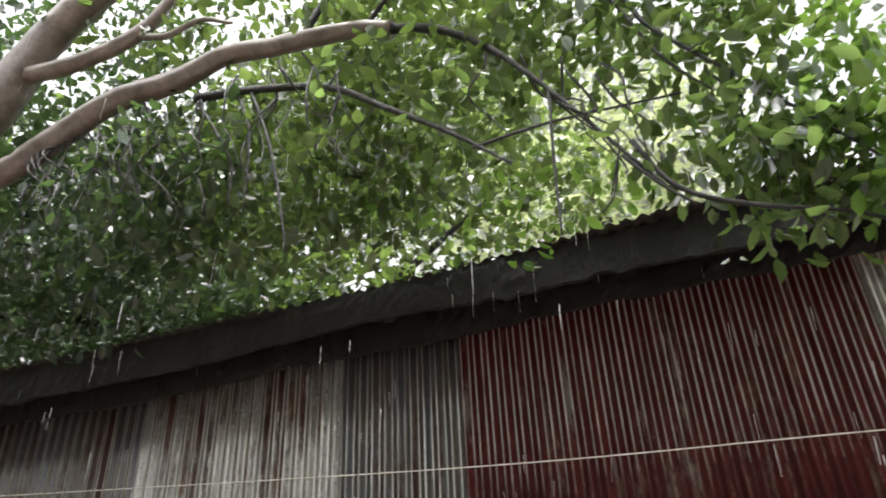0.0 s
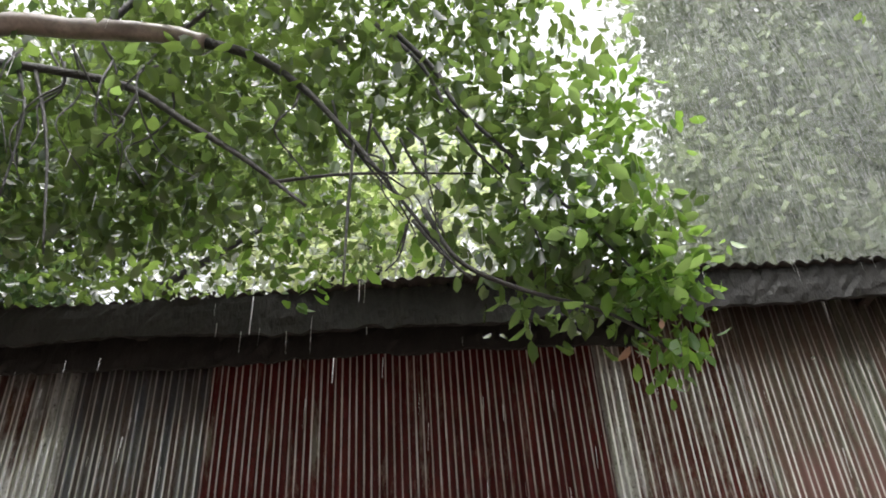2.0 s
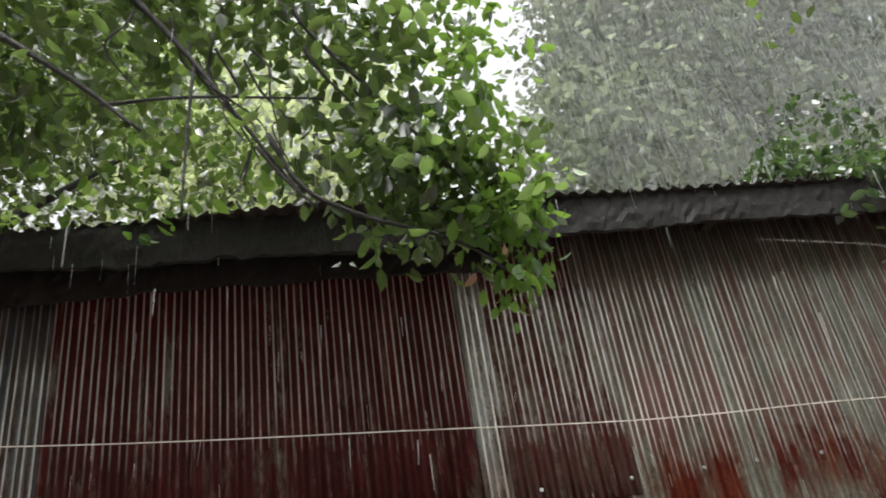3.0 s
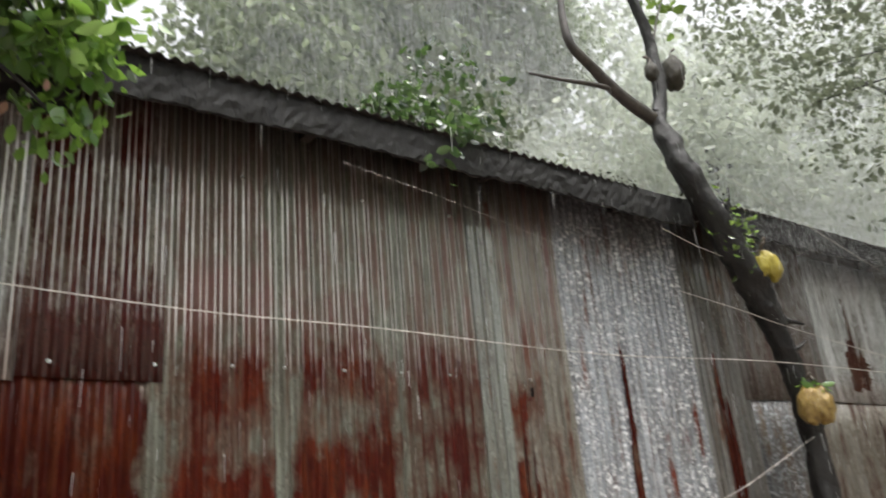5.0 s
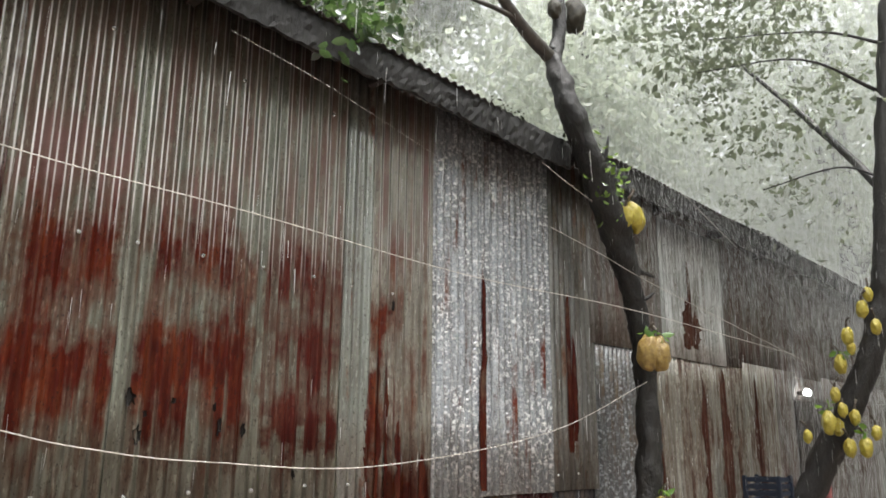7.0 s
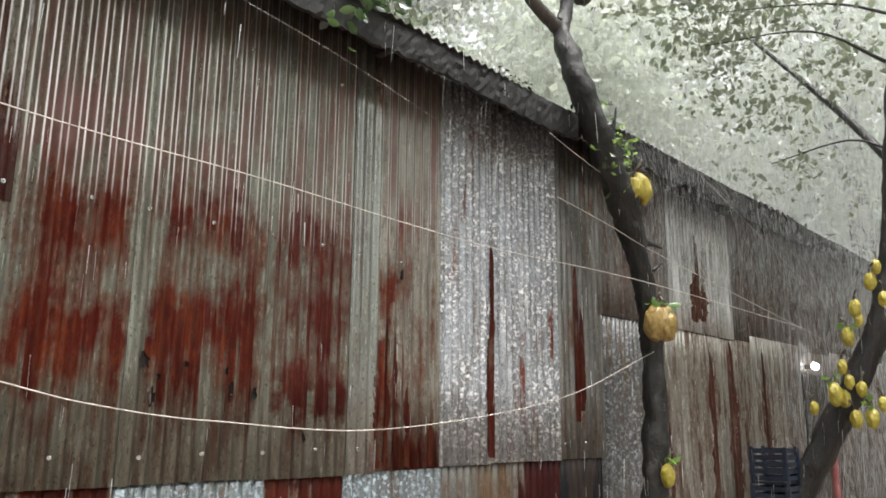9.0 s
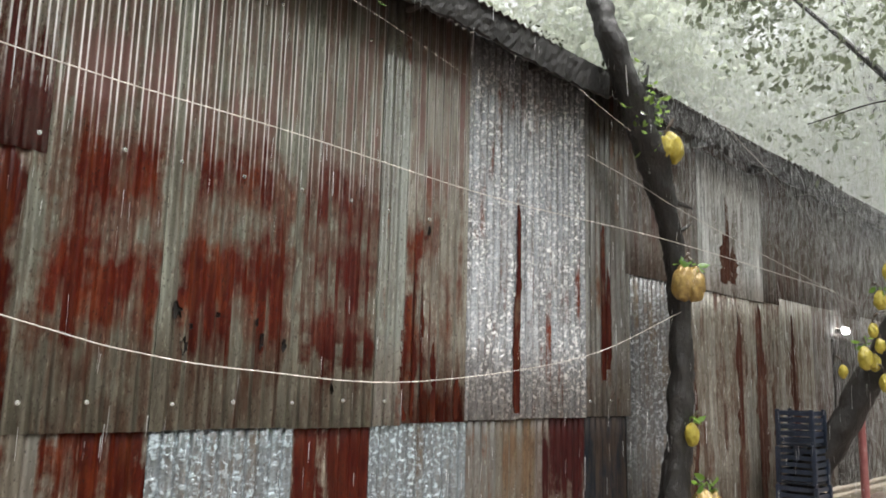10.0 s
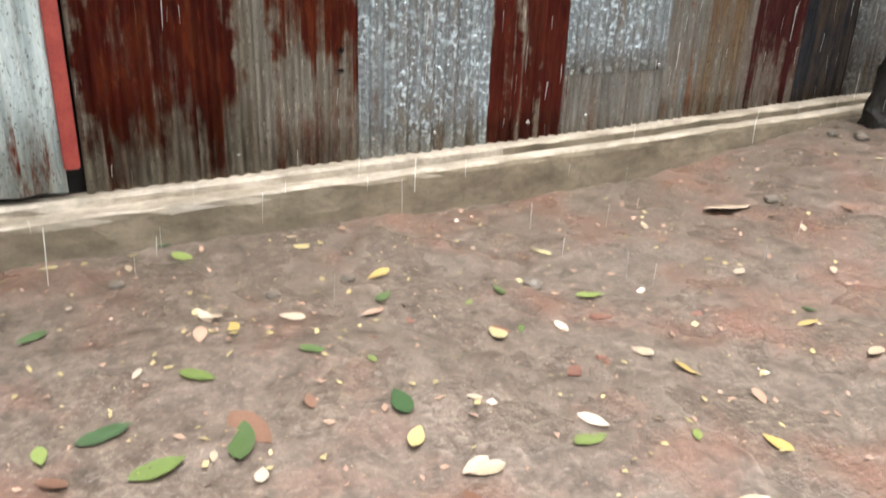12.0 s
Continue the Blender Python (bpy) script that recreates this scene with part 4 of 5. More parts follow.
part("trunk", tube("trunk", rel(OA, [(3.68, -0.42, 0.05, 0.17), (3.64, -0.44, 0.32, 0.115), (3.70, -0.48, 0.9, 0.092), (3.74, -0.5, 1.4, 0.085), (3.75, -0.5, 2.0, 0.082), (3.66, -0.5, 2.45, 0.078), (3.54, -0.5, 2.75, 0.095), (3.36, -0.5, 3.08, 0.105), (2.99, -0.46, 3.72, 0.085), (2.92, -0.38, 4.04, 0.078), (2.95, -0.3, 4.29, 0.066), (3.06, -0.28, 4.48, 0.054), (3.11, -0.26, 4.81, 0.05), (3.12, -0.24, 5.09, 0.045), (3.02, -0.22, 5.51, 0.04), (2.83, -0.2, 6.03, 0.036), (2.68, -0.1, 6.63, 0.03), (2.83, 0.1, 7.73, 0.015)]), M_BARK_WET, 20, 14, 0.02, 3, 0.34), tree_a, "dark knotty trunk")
part("limb", tube("limb", rel(OA, [(2.92, -0.3, 4.27, 0.05), (2.74, -0.28, 4.35, 0.05), (2.57, -0.26, 4.44, 0.046), (2.37, -0.25, 4.58, 0.04), (2.18, -0.24, 4.72, 0.034), (2.16, -0.22, 4.96, 0.028), (2.2, -0.2, 5.44, 0.018)]), M_BARK, 10, 5, 0.06, 4), tree_a)
part("limb", tube("limb", rel(OA, [(2.56, -0.26, 4.45, 0.022), (2.33, -0.26, 4.43, 0.018), (2.04, -0.26, 4.38, 0.014), (1.7, -0.25, 4.34, 0.008)]), M_BARK, 8, 5, 0.06, 5), tree_a)
part("limb", tube("limb", rel(OA, [(3.07, -0.25, 4.83, 0.012), (3.33, -0.27, 5.46, 0.009), (3.76, -0.28, 6.06, 0.005)]), M_BARK, 8, 5, 0.06, 6), tree_a)
rng = np.random.default_rng(21)
part("trunk_growth", leaves("trunk_growth", np.array((3.18, -0.56, 3.36)) - np.array(OA) + rng.normal(size=(60, 3)) * np.array((0.09, 0.05, 0.16)), 0.055, M_LEAF, rng, -0.3), tree_a, "small green sprouts on the trunk")["kind"] = "stuff"
part("trunk_growth", leaves("trunk_growth", np.array((3.30, -0.60, 3.30)) - np.array(OA) + rng.normal(size=(46, 3)) * np.array((0.06, 0.035, 0.13)), 0.045, M_LEAF_LIT, rng, 0.2), tree_a, "yellow-green ferny sprouts on the trunk")["kind"] = "stuff"
for n, (x, z, dx, dz) in enumerate(((3.20, 3.40, 0.03, 0.30), (3.34, 3.18, 0.16, 0.06), (3.60, 2.74, 0.26, -0.03), (3.66, 2.50, 0.16, 0.10))):
    part("stub", tube("stub", rel(OA, [(x, -0.50, z, 0.030), (x + dx * 0.4, -0.56, z + dz * 0.4, 0.017), (x + dx * 0.9, -0.58, z + dz * 0.9, 0.007)]), M_BARK_WET, 7, 4, 0.12, 400 + n), tree_a, "broken mossy stub")
pts = crown_points(rng, [((1.2, -0.1, 5.5), (0.5, 0.5, 0.3), 45), ((2.9, -0.2, 6.9), (1.0, 0.8, 0.7), 300), ((3.33, -0.28, 5.46), (0.18, 0.1, 0.2), 36)], 0.14, 9)
part("crown", leaves("crown", pts - np.array(OA), 0.11, M_LEAF, rng), tree_a, "sparse dark green crown")
jackfruit((3.59, -0.62, 2.24), 0.245, M_FRUIT, "large ripe yellow-brown jackfruit hanging on the trunk")
jackfruit((3.635, -0.68, 2.23), 0.235, M_FRUIT, "ripe yellow-brown jackfruit hanging beside another")
jackfruit((3.43, -0.62, 3.20), 0.22, M_FRUIT_GREEN, "yellow-green jackfruit high on the trunk", False, 0.3)
jackfruit((3.36, -0.62, 3.16), 0.16, M_FRUIT_GREEN, "small yellow-green jackfruit high on the trunk", False, 0.2)
jackfruit((3.66, -0.62, 1.13), 0.15, M_FRUIT_GREEN, "small young yellow-green jackfruit")
jackfruit((3.83, -0.60, 0.66), 0.23, M_FRUIT, "ripe jackfruit low on the trunk")
jackfruit((3.99, -0.60, 0.64), 0.22, M_FRUIT, "ripe jackfruit low on the trunk")
jackfruit((3.33, -0.26, 4.96), 0.29, M_FRUIT_DARK, "dark jackfruit against the sky", False)
jackfruit((2.99, -0.30, 4.79), 0.16, M_FRUIT_DARK, "small dark jackfruit against the sky", False)

# ---------- second fruiting tree further along ----------
tree_b = tagged(empty("jackfruit_tree", (6.28, -0.25, 0.15)), "leaning dark tree with yellow young jackfruits along its trunk", "tree")
OB = Vector((6.28, -0.25, 0.15))
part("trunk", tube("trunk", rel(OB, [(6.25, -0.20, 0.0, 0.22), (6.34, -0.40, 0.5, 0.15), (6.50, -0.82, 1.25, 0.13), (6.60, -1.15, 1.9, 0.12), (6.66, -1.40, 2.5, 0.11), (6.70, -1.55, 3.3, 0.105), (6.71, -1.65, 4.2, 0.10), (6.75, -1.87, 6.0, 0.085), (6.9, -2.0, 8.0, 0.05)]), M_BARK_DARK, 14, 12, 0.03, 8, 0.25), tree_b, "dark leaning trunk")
for s, q in enumerate(([(6.72, -1.7, 4.9, 0.02), (6.3, -1.1, 5.3, 0.012), (5.6, -0.3, 5.15, 0.005)], [(6.73, -1.8, 5.4, 0.02), (6.6, -1.2, 5.7, 0.012), (6.2, -0.2, 5.8, 0.005)], [(6.7, -1.65, 4.0, 0.016), (6.8, -1.2, 4.25, 0.010), (6.9, -0.4, 4.2, 0.008)], [(6.75, -1.9, 6.2, 0.05), (6.0, -1.4, 6.9, 0.03), (5.0, -0.9, 7.3, 0.015)], [(6.7, -1.6, 3.9, 0.045), (7.3, -1.0, 4.8, 0.04), (8.0, 0.2, 6.4, 0.02)])):
    part("limb", tube("limb", rel(OB, q), M_BARK_DARK, 8, 5, 0.06, 30 + s), tree_b)
pts = crown_points(rng, [((5.9, -0.4, 6.2), (1.4, 1.2, 0.9), 1500), ((6.9, -0.6, 5.3), (1.1, 1.0, 0.7), 700), ((7.6, 0.2, 7.0), (1.6, 1.4, 1.2), 1500), ((5.4, -1.0, 7.8), (1.8, 1.4, 0.9), 1100), ((7.2, -0.4, 4.1), (0.6, 0.6, 0.5), 160)], 0.22, 12)
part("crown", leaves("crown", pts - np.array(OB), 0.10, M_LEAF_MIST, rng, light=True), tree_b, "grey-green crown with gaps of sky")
for q, s in (((6.30, -1.08, 2.00), 0.13), ((6.37, -1.22, 2.55), 0.16), ((6.35, -1.14, 2.30), 0.17), ((6.42, -1.36, 2.80), 0.16), ((6.24, -0.82, 1.62), 0.12), ((6.30, -1.00, 1.78), 0.20), ((6.36, -1.06, 1.72), 0.15), ((6.36, -1.14, 1.54), 0.16), ((6.38, -1.27, 1.55), 0.17), ((6.46, -1.45, 2.62), 0.14), ((6.33, -1.12, 1.86), 0.13), ((6.40, -1.20, 1.80), 0.14), ((6.38, -1.24, 2.42), 0.12), ((6.42, -1.36, 1.66), 0.13), ((6.44, -1.42, 2.92), 0.13)):
    jackfruit(q, s, M_FRUIT_GREEN, "young yellow-green jackfruit on the leaning trunk", s > 0.165)

# ---------- broad-leaved tree whose boughs hang over the eave ----------
tree_c = tagged(empty("broadleaf_tree", (-6.9, -1.3, 0)), "broad-leaved tree with pale brown boughs reaching over the eave", "tree")
OC = Vector((-6.9, -1.3, 0))
BOUGHS = [
    [(-6.9, -1.3, -0.1, 0.22), (-6.8, -1.3, 1.6, 0.17), (-6.3, -1.3, 3.1, 0.15), (-5.6, -1.3, 4.2, 0.13), (-5.25, -1.3, 4.80, 0.115), (-5.03, -1.3, 5.19, 0.10), (-4.6, -1.3, 5.5, 0.08), (-3.8, -1.2, 6.1, 0.03)],
    [(-6.3, -1.3, 3.1, 0.1), (-5.49, -1.3, 4.08, 0.075), (-5.08, -1.3, 4.17, 0.068), (-4.76, -1.3, 4.3, 0.064), (-4.45, -1.3, 4.43, 0.06), (-4.08, -1.3, 4.43, 0.056), (-3.81, -1.3, 4.49, 0.05), (-3.55, -1.3, 4.44, 0.046), (-3.15, -1.3, 4.38, 0.042), (-2.94, -1.3, 4.3, 0.034)],
    [(-5.15, -1.3, 4.88, 0.05), (-4.75, -1.3, 4.84, 0.045), (-4.39, -1.3, 4.90, 0.04), (-4.21, -1.3, 5.10, 0.03), (-3.9, -1.3, 5.4, 0.02)],
    [(-4.39, -1.3, 4.88, 0.022), (-4.2, -1.3, 4.80, 0.018), (-4.0, -1.3, 4.83, 0.014), (-3.8, -1.3, 4.72, 0.008)],
    [(-3.94, -1.3, 4.26, 0.024), (-3.64, -1.3, 4.2, 0.02), (-3.24, -1.3, 4.06, 0.017), (-2.97, -1.3, 3.84, 0.014), (-2.71, -1.3, 3.62, 0.011), (-2.48, -1.3, 3.39, 0.006)],
    [(-2.94, -1.3, 4.3, 0.0238), (-2.73, -1.3, 4.2, 0.0202), (-2.54, -1.3, 4.02, 0.0158), (-2.4, -1.3, 3.83, 0.0122), (-2.25, -1.3, 3.59, 0.0094), (-2.1, -1.3, 3.33, 0.0072), (-1.96, -1.3, 3.1, 0.0043)],
    [(-2.24, -1.3, 4.39, 0.01), (-2.04, -1.3, 4.1, 0.009), (-1.9, -1.3, 3.7, 0.007), (-1.76, -1.3, 3.47, 0.004)],
    [(-3.18, -1.3, 4.02, 0.009), (-3.23, -1.3, 3.85, 0.007), (-3.29, -1.3, 3.73, 0.004)],
    [(-3.63, -1.3, 4.18, 0.01), (-3.49, -1.3, 3.77, 0.007), (-3.38, -1.3, 3.24, 0.004)],
    [(-3.91, -1.3, 4.21, 0.01), (-3.7, -1.3, 3.81, 0.007), (-3.68, -1.3, 3.57, 0.004)],
    [(-2.31, -1.3, 3.69, 0.007), (-2.33, -1.3, 3.35, 0.006), (-2.34, -1.3, 3.04, 0.004)],
    [(-2.62, -1.3, 3.51, 0.008), (-2.32, -1.3, 3.53, 0.006), (-1.86, -1.3, 3.5, 0.004)],
    [(-2.1, -1.3, 3.3, 0.008), (-2.01, -1.3, 3.16, 0.006), (-1.91, -1.3, 3.04, 0.005)],
    [(-2.12, -1.3, 3.28, 0.007), (-2.15, -1.3, 3.15, 0.004), (-2.2, -1.3, 3.09, 0.003)],
    [(-2.16, -1.3, 4.34, 0.014), (-1.98, -1.3, 4.05, 0.012), (-1.90, -1.3, 3.84, 0.010), (-1.6, -1.3, 3.4, 0.007), (-1.3, -1.25, 3.0, 0.005)],
    [(-2.06, -1.3, 3.35, 0.010), (-1.95, -1.3, 3.12, 0.009), (-1.75, -1.3, 2.99, 0.008), (-1.45, -1.25, 2.90, 0.006), (-1.2, -1.2, 2.72, 0.004)],
    [(-4.4, -1.3, 4.33, 0.010), (-4.25, -1.3, 4.0, 0.007), (-4.3, -1.3, 3.6, 0.004)],
    [(-3.75, -1.3, 4.30, 0.010), (-3.62, -1.3, 3.95, 0.007), (-3.6, -1.3, 3.5, 0.004)],
    [(-3.1, -1.3, 4.33, 0.012), (-2.6, -1.4, 4.75, 0.010), (-2.0, -1.4, 4.9, 0.006), (-1.4, -1.4, 4.6, 0.004)],
    [(-3.4, -1.3, 4.42, 0.018), (-3.1, -1.35, 4.9, 0.014), (-2.9, -1.4, 5.5, 0.009)],
]
# outer boughs take a darker bark: wet, and with their shade painted in
for s, q in enumerate(BOUGHS):
    part("trunk" if s == 0 else "bough", tube("trunk" if s == 0 else "bough", rel(OC, q), M_LIMB if s < 4 else M_BARK_DARK, 12 if s < 4 else 7, 6, 0.05, 50 + s), tree_c)
rng = np.random.default_rng(33)
for n in range(44):
    x = rng.uniform(-4.9, -1.7)
    z = 4.36 - max(0, x + 3.2) * 0.5 - rng.uniform(0, 0.15)
    q = [(x, -1.3, z, 0.0065)]
    for i in range(4):
        x, z = x + rng.normal(0.03, 0.06), z - rng.uniform(0.10, 0.20)
        q.append((x, -1.3 + rng.normal(0, 0.05), z, 0.0055 - 0.001 * i))
    part("twig", tube("twig", rel(OC, q), M_BARK_DARK, 5, 4, 0.05, 300 + n), tree_c)
NEAR = [
    ((-3.8, -0.8, 4.15), (0.9, 0.4, 0.50), 1500), 
    ((-2.8, -1.0, 4.02), (0.7, 0.35, 0.38), 560), ((-2.6, -1.1, 4.55), (0.9, 0.5, 0.45), 1300), ((-3.9, -1.0, 5.1), (1.0, 0.5, 0.5), 900),
    ((-1.80, -1.2, 4.35), (0.58, 0.35, 0.6), 520), ((-1.72, -1.2, 3.65), (0.36, 0.3, 0.42), 150), ((-1.50, -1.2, 3.18), (0.24, 0.2, 0.2), 150),
    ((-2.6, -1.0, 5.2), (1.1, 0.5, 0.4), 900), ((-4.0, -0.4, 4.7), (1.4, 0.5, 0.5), 900), ((-2.6, -0.2, 4.6), (0.9, 0.4, 0.4), 260), ((-3.9, 0.3, 4.15), (0.7, 0.3, 0.35), 520),
]
DEEP = [
    ((-5.4, -0.8, 5.6), (1.1, 0.5, 0.7), 1900),
    ((-5.2, -0.7, 4.22), (1.2, 0.4, 0.62), 3200), ((-6.0, -0.6, 4.6), (0.9, 0.5, 1.0), 1500), ((-5.6, 0.3, 4.15), (1.5, 0.4, 0.40), 3600),
    ((-4.15, -1.2, 3.95), (0.45, 0.2, 0.3), 420), ((-6.0, 0.5, 5.0), (1.6, 0.4, 0.7), 2600), ((-6.2, 1.3, 4.6), (1.8, 0.5, 0.6), 3600),
]
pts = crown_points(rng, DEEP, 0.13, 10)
part("crown", leaves("crown", pts - np.array(OC), 0.078, M_LEAF_SHADED, rng, 0.7), tree_c, "leaves painted a darker, shaded green")
pts = crown_points(rng, NEAR, 0.13, 10)
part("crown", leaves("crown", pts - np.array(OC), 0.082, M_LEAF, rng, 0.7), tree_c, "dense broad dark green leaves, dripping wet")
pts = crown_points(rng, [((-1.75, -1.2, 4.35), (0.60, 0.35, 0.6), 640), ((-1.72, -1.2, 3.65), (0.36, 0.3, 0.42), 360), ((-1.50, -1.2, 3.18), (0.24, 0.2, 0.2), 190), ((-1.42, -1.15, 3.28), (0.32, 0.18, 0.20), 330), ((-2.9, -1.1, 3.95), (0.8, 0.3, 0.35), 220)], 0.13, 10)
part("crown", leaves("crown", pts - np.array(OC), 0.076, M_LEAF_LIT, rng, 0.7), tree_c, "leaves painted a brighter, lit yellow-green")
pts = crown_points(rng, [((-1.29, -1.2, 3.02), (0.16, 0.1, 0.13), 170), ((-1.18, -1.2, 3.08), (0.1, 0.08, 0.09), 70), ((-1.36, -1.25, 3.43), (0.24, 0.12, 0.24), 170), ((-1.27, -1.17, 2.80), (0.08, 0.06, 0.14), 64), ((-2.47, -0.9, 3.52), (0.5, 0.2, 0.18), 130), ((-1.28, -1.2, 3.84), (0.2, 0.15, 0.2), 150), ((-3.4, -0.6, 4.0), (0.8, 0.3, 0.3), 220)], 0.06, 8)
part("young_leaves", leaves("young_leaves", pts - np.array(OC), 0.066, M_LEAF_BRIGHT, rng, 0.7), tree_c, "bright green young leaves")
part("dead_leaves", leaves("dead_leaves", np.array((-1.33, -1.18, 2.80)) - np.array(OC) + rng.normal(size=(7, 3)) * 0.04, 0.06, M_FALLEN_BROWN, rng, 0.9), tree_c, "withered orange-brown leaves")


bough = tagged(empty("leafy_bough", (0.2, 2.4, 4.2)), "leafy green bough of a hidden tree drooping onto the roof edge", "branch")
OD = Vector((0.2, 2.4, 4.2))
part("limb", tube("limb", rel(OD, [(0.2, 5.6, 3.6, 0.04), (0.3, 4.4, 4.8, 0.035), (0.6, 2.4, 4.9, 0.022), (0.9, 0.8, 4.3, 0.014), (1.1, 0.1, 3.98, 0.010), (1.05, -0.3, 3.75, 0.005)]), M_TWIG, 7, 5, 0.05, 41), bough)
part("limb", tube("limb", rel(OD, [(0.6, 2.4, 4.9, 0.016), (1.4, 1.1, 4.55, 0.010), (2.2, 0.5, 4.2, 0.005)]), M_TWIG, 7, 5, 0.05, 42), bough)
rng = np.random.default_rng(44)
pts = crown_points(rng, [((0.95, 0.15, 4.0), (0.36, 0.3, 0.20), 460), ((1.0, -0.36, 3.72), (0.16, 0.08, 0.12), 80), ((0.76, -0.44, 3.38), (0.03, 0.03, 0.09), 10), ((1.5, 0.5, 4.5), (0.6, 0.4, 0.35), 420)], 0.07, 10)
part("crown", leaves("crown", pts - np.array(OD), 0.075, M_LEAF_SHADED, rng, 0.7), bough, "dark wet leaves")
pts = crown_points(rng, [((1.9, 0.5, 4.35), (0.6, 0.35, 0.28), 360), ((2.45, 0.35, 4.05), (0.2, 0.15, 0.12), 60)], 0.08, 10)
part("crown", leaves("crown", pts - np.array(OD), 0.07, M_LEAF_MIST, rng, 0.7), bough, "paler grey-green leaves")


# ---------- trees behind the shed ----------
def far_tree(name, base, height, blobs, leafsize, mat, label, seed, radius=0.2, lean=(0, 0)):
    r = np.random.default_rng(seed)
    ob = tagged(empty(name, base), label, "tree")
    top = (lean[0], lean[1], height)
    part("trunk", tube("trunk", [(0, 0, -0.2, radius * 1.3), (lean[0] * 0.2, lean[1] * 0.2, height * 0.3, radius), (lean[0] * 0.6, lean[1] * 0.6, height * 0.65, radius * 0.7), (*top, radius * 0.25)], M_BARK_DARK, 10, 5, 0.06, seed), ob)
    for c, rad, n in blobs:
        q = np.array(c)
        mid = np.array((lean[0] * 0.5, lean[1] * 0.5, max(height * 0.35, c[2] * 0.55)))
        part("limb", tube("limb", [(*mid, radius * 0.5), (*(mid * 0.5 + q * 0.5 + np.array((0, 0, 0.2))), radius * 0.3), (*q, radius * 0.12)], M_BARK_DARK, 7, 4, 0.06, seed + int(n)), ob)
    part("crown", leaves("crown", crown_points(r, blobs, leafsize * 2.2, 16), leafsize, mat, r, 0.5, True), ob)
    return ob


# the pale leaf colours of these crowns stand in for haze
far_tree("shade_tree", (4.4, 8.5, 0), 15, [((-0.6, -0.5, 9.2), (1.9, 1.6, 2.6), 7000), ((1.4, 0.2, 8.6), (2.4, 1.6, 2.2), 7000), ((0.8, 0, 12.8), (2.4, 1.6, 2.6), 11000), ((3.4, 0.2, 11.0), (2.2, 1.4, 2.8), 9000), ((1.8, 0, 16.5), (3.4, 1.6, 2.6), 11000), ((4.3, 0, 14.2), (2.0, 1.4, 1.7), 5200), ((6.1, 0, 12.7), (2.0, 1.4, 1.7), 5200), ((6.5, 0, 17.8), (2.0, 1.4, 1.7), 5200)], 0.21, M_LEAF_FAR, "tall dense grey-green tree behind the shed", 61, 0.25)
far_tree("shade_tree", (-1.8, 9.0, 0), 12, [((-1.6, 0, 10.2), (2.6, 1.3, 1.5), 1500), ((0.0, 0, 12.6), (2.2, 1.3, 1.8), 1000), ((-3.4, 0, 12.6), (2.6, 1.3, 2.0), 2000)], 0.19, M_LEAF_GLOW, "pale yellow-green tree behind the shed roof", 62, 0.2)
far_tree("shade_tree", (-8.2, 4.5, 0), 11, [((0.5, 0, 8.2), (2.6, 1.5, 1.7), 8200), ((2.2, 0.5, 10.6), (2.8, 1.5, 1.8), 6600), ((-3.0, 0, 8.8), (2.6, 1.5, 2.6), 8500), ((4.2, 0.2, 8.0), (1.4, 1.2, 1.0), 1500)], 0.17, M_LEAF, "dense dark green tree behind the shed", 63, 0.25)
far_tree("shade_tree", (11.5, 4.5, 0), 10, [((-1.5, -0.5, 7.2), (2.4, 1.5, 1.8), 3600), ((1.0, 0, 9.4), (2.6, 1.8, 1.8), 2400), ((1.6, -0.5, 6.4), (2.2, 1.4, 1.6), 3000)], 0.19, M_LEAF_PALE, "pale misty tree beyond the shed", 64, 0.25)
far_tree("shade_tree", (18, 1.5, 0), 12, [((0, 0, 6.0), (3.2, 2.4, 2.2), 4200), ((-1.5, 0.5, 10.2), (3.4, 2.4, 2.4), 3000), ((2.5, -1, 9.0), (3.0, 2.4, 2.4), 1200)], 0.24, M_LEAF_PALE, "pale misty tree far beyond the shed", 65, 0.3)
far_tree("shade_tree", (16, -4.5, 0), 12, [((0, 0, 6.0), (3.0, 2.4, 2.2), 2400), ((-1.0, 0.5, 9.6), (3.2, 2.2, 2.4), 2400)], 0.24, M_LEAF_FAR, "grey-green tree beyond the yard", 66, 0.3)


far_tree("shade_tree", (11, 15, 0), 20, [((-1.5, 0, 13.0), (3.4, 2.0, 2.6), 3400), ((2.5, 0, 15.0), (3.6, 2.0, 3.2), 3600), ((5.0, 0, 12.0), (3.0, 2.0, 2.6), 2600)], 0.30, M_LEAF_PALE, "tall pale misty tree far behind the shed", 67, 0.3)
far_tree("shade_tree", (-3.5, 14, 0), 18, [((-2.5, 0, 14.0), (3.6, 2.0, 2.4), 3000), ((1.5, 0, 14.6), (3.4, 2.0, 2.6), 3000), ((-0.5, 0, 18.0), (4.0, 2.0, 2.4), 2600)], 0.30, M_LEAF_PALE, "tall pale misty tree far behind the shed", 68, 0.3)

# unseen trees added to close the yard and block sky behind the walker
for i, (ax, ay) in enumerate(((8.5, -9.5), (4.6, -12.5), (-7.6, -13.0), (-11.5, -10.0), (-12.5, -4.5), (11.5, -6.5))):
    far_tree("sky_block_tree", (ax, ay, 0), 10, [((0, 0, 3.2), (2.6, 2.6, 2.4), 2200), ((0.5, 0.3, 6.4), (3.0, 2.8, 2.4), 2600), ((-0.6, -0.3, 9.6), (2.8, 2.6, 2.2), 2200)], 0.30, M_LEAF, "unseen leafy tree added to keep sky light off the wall", 100 + i, 0.22)


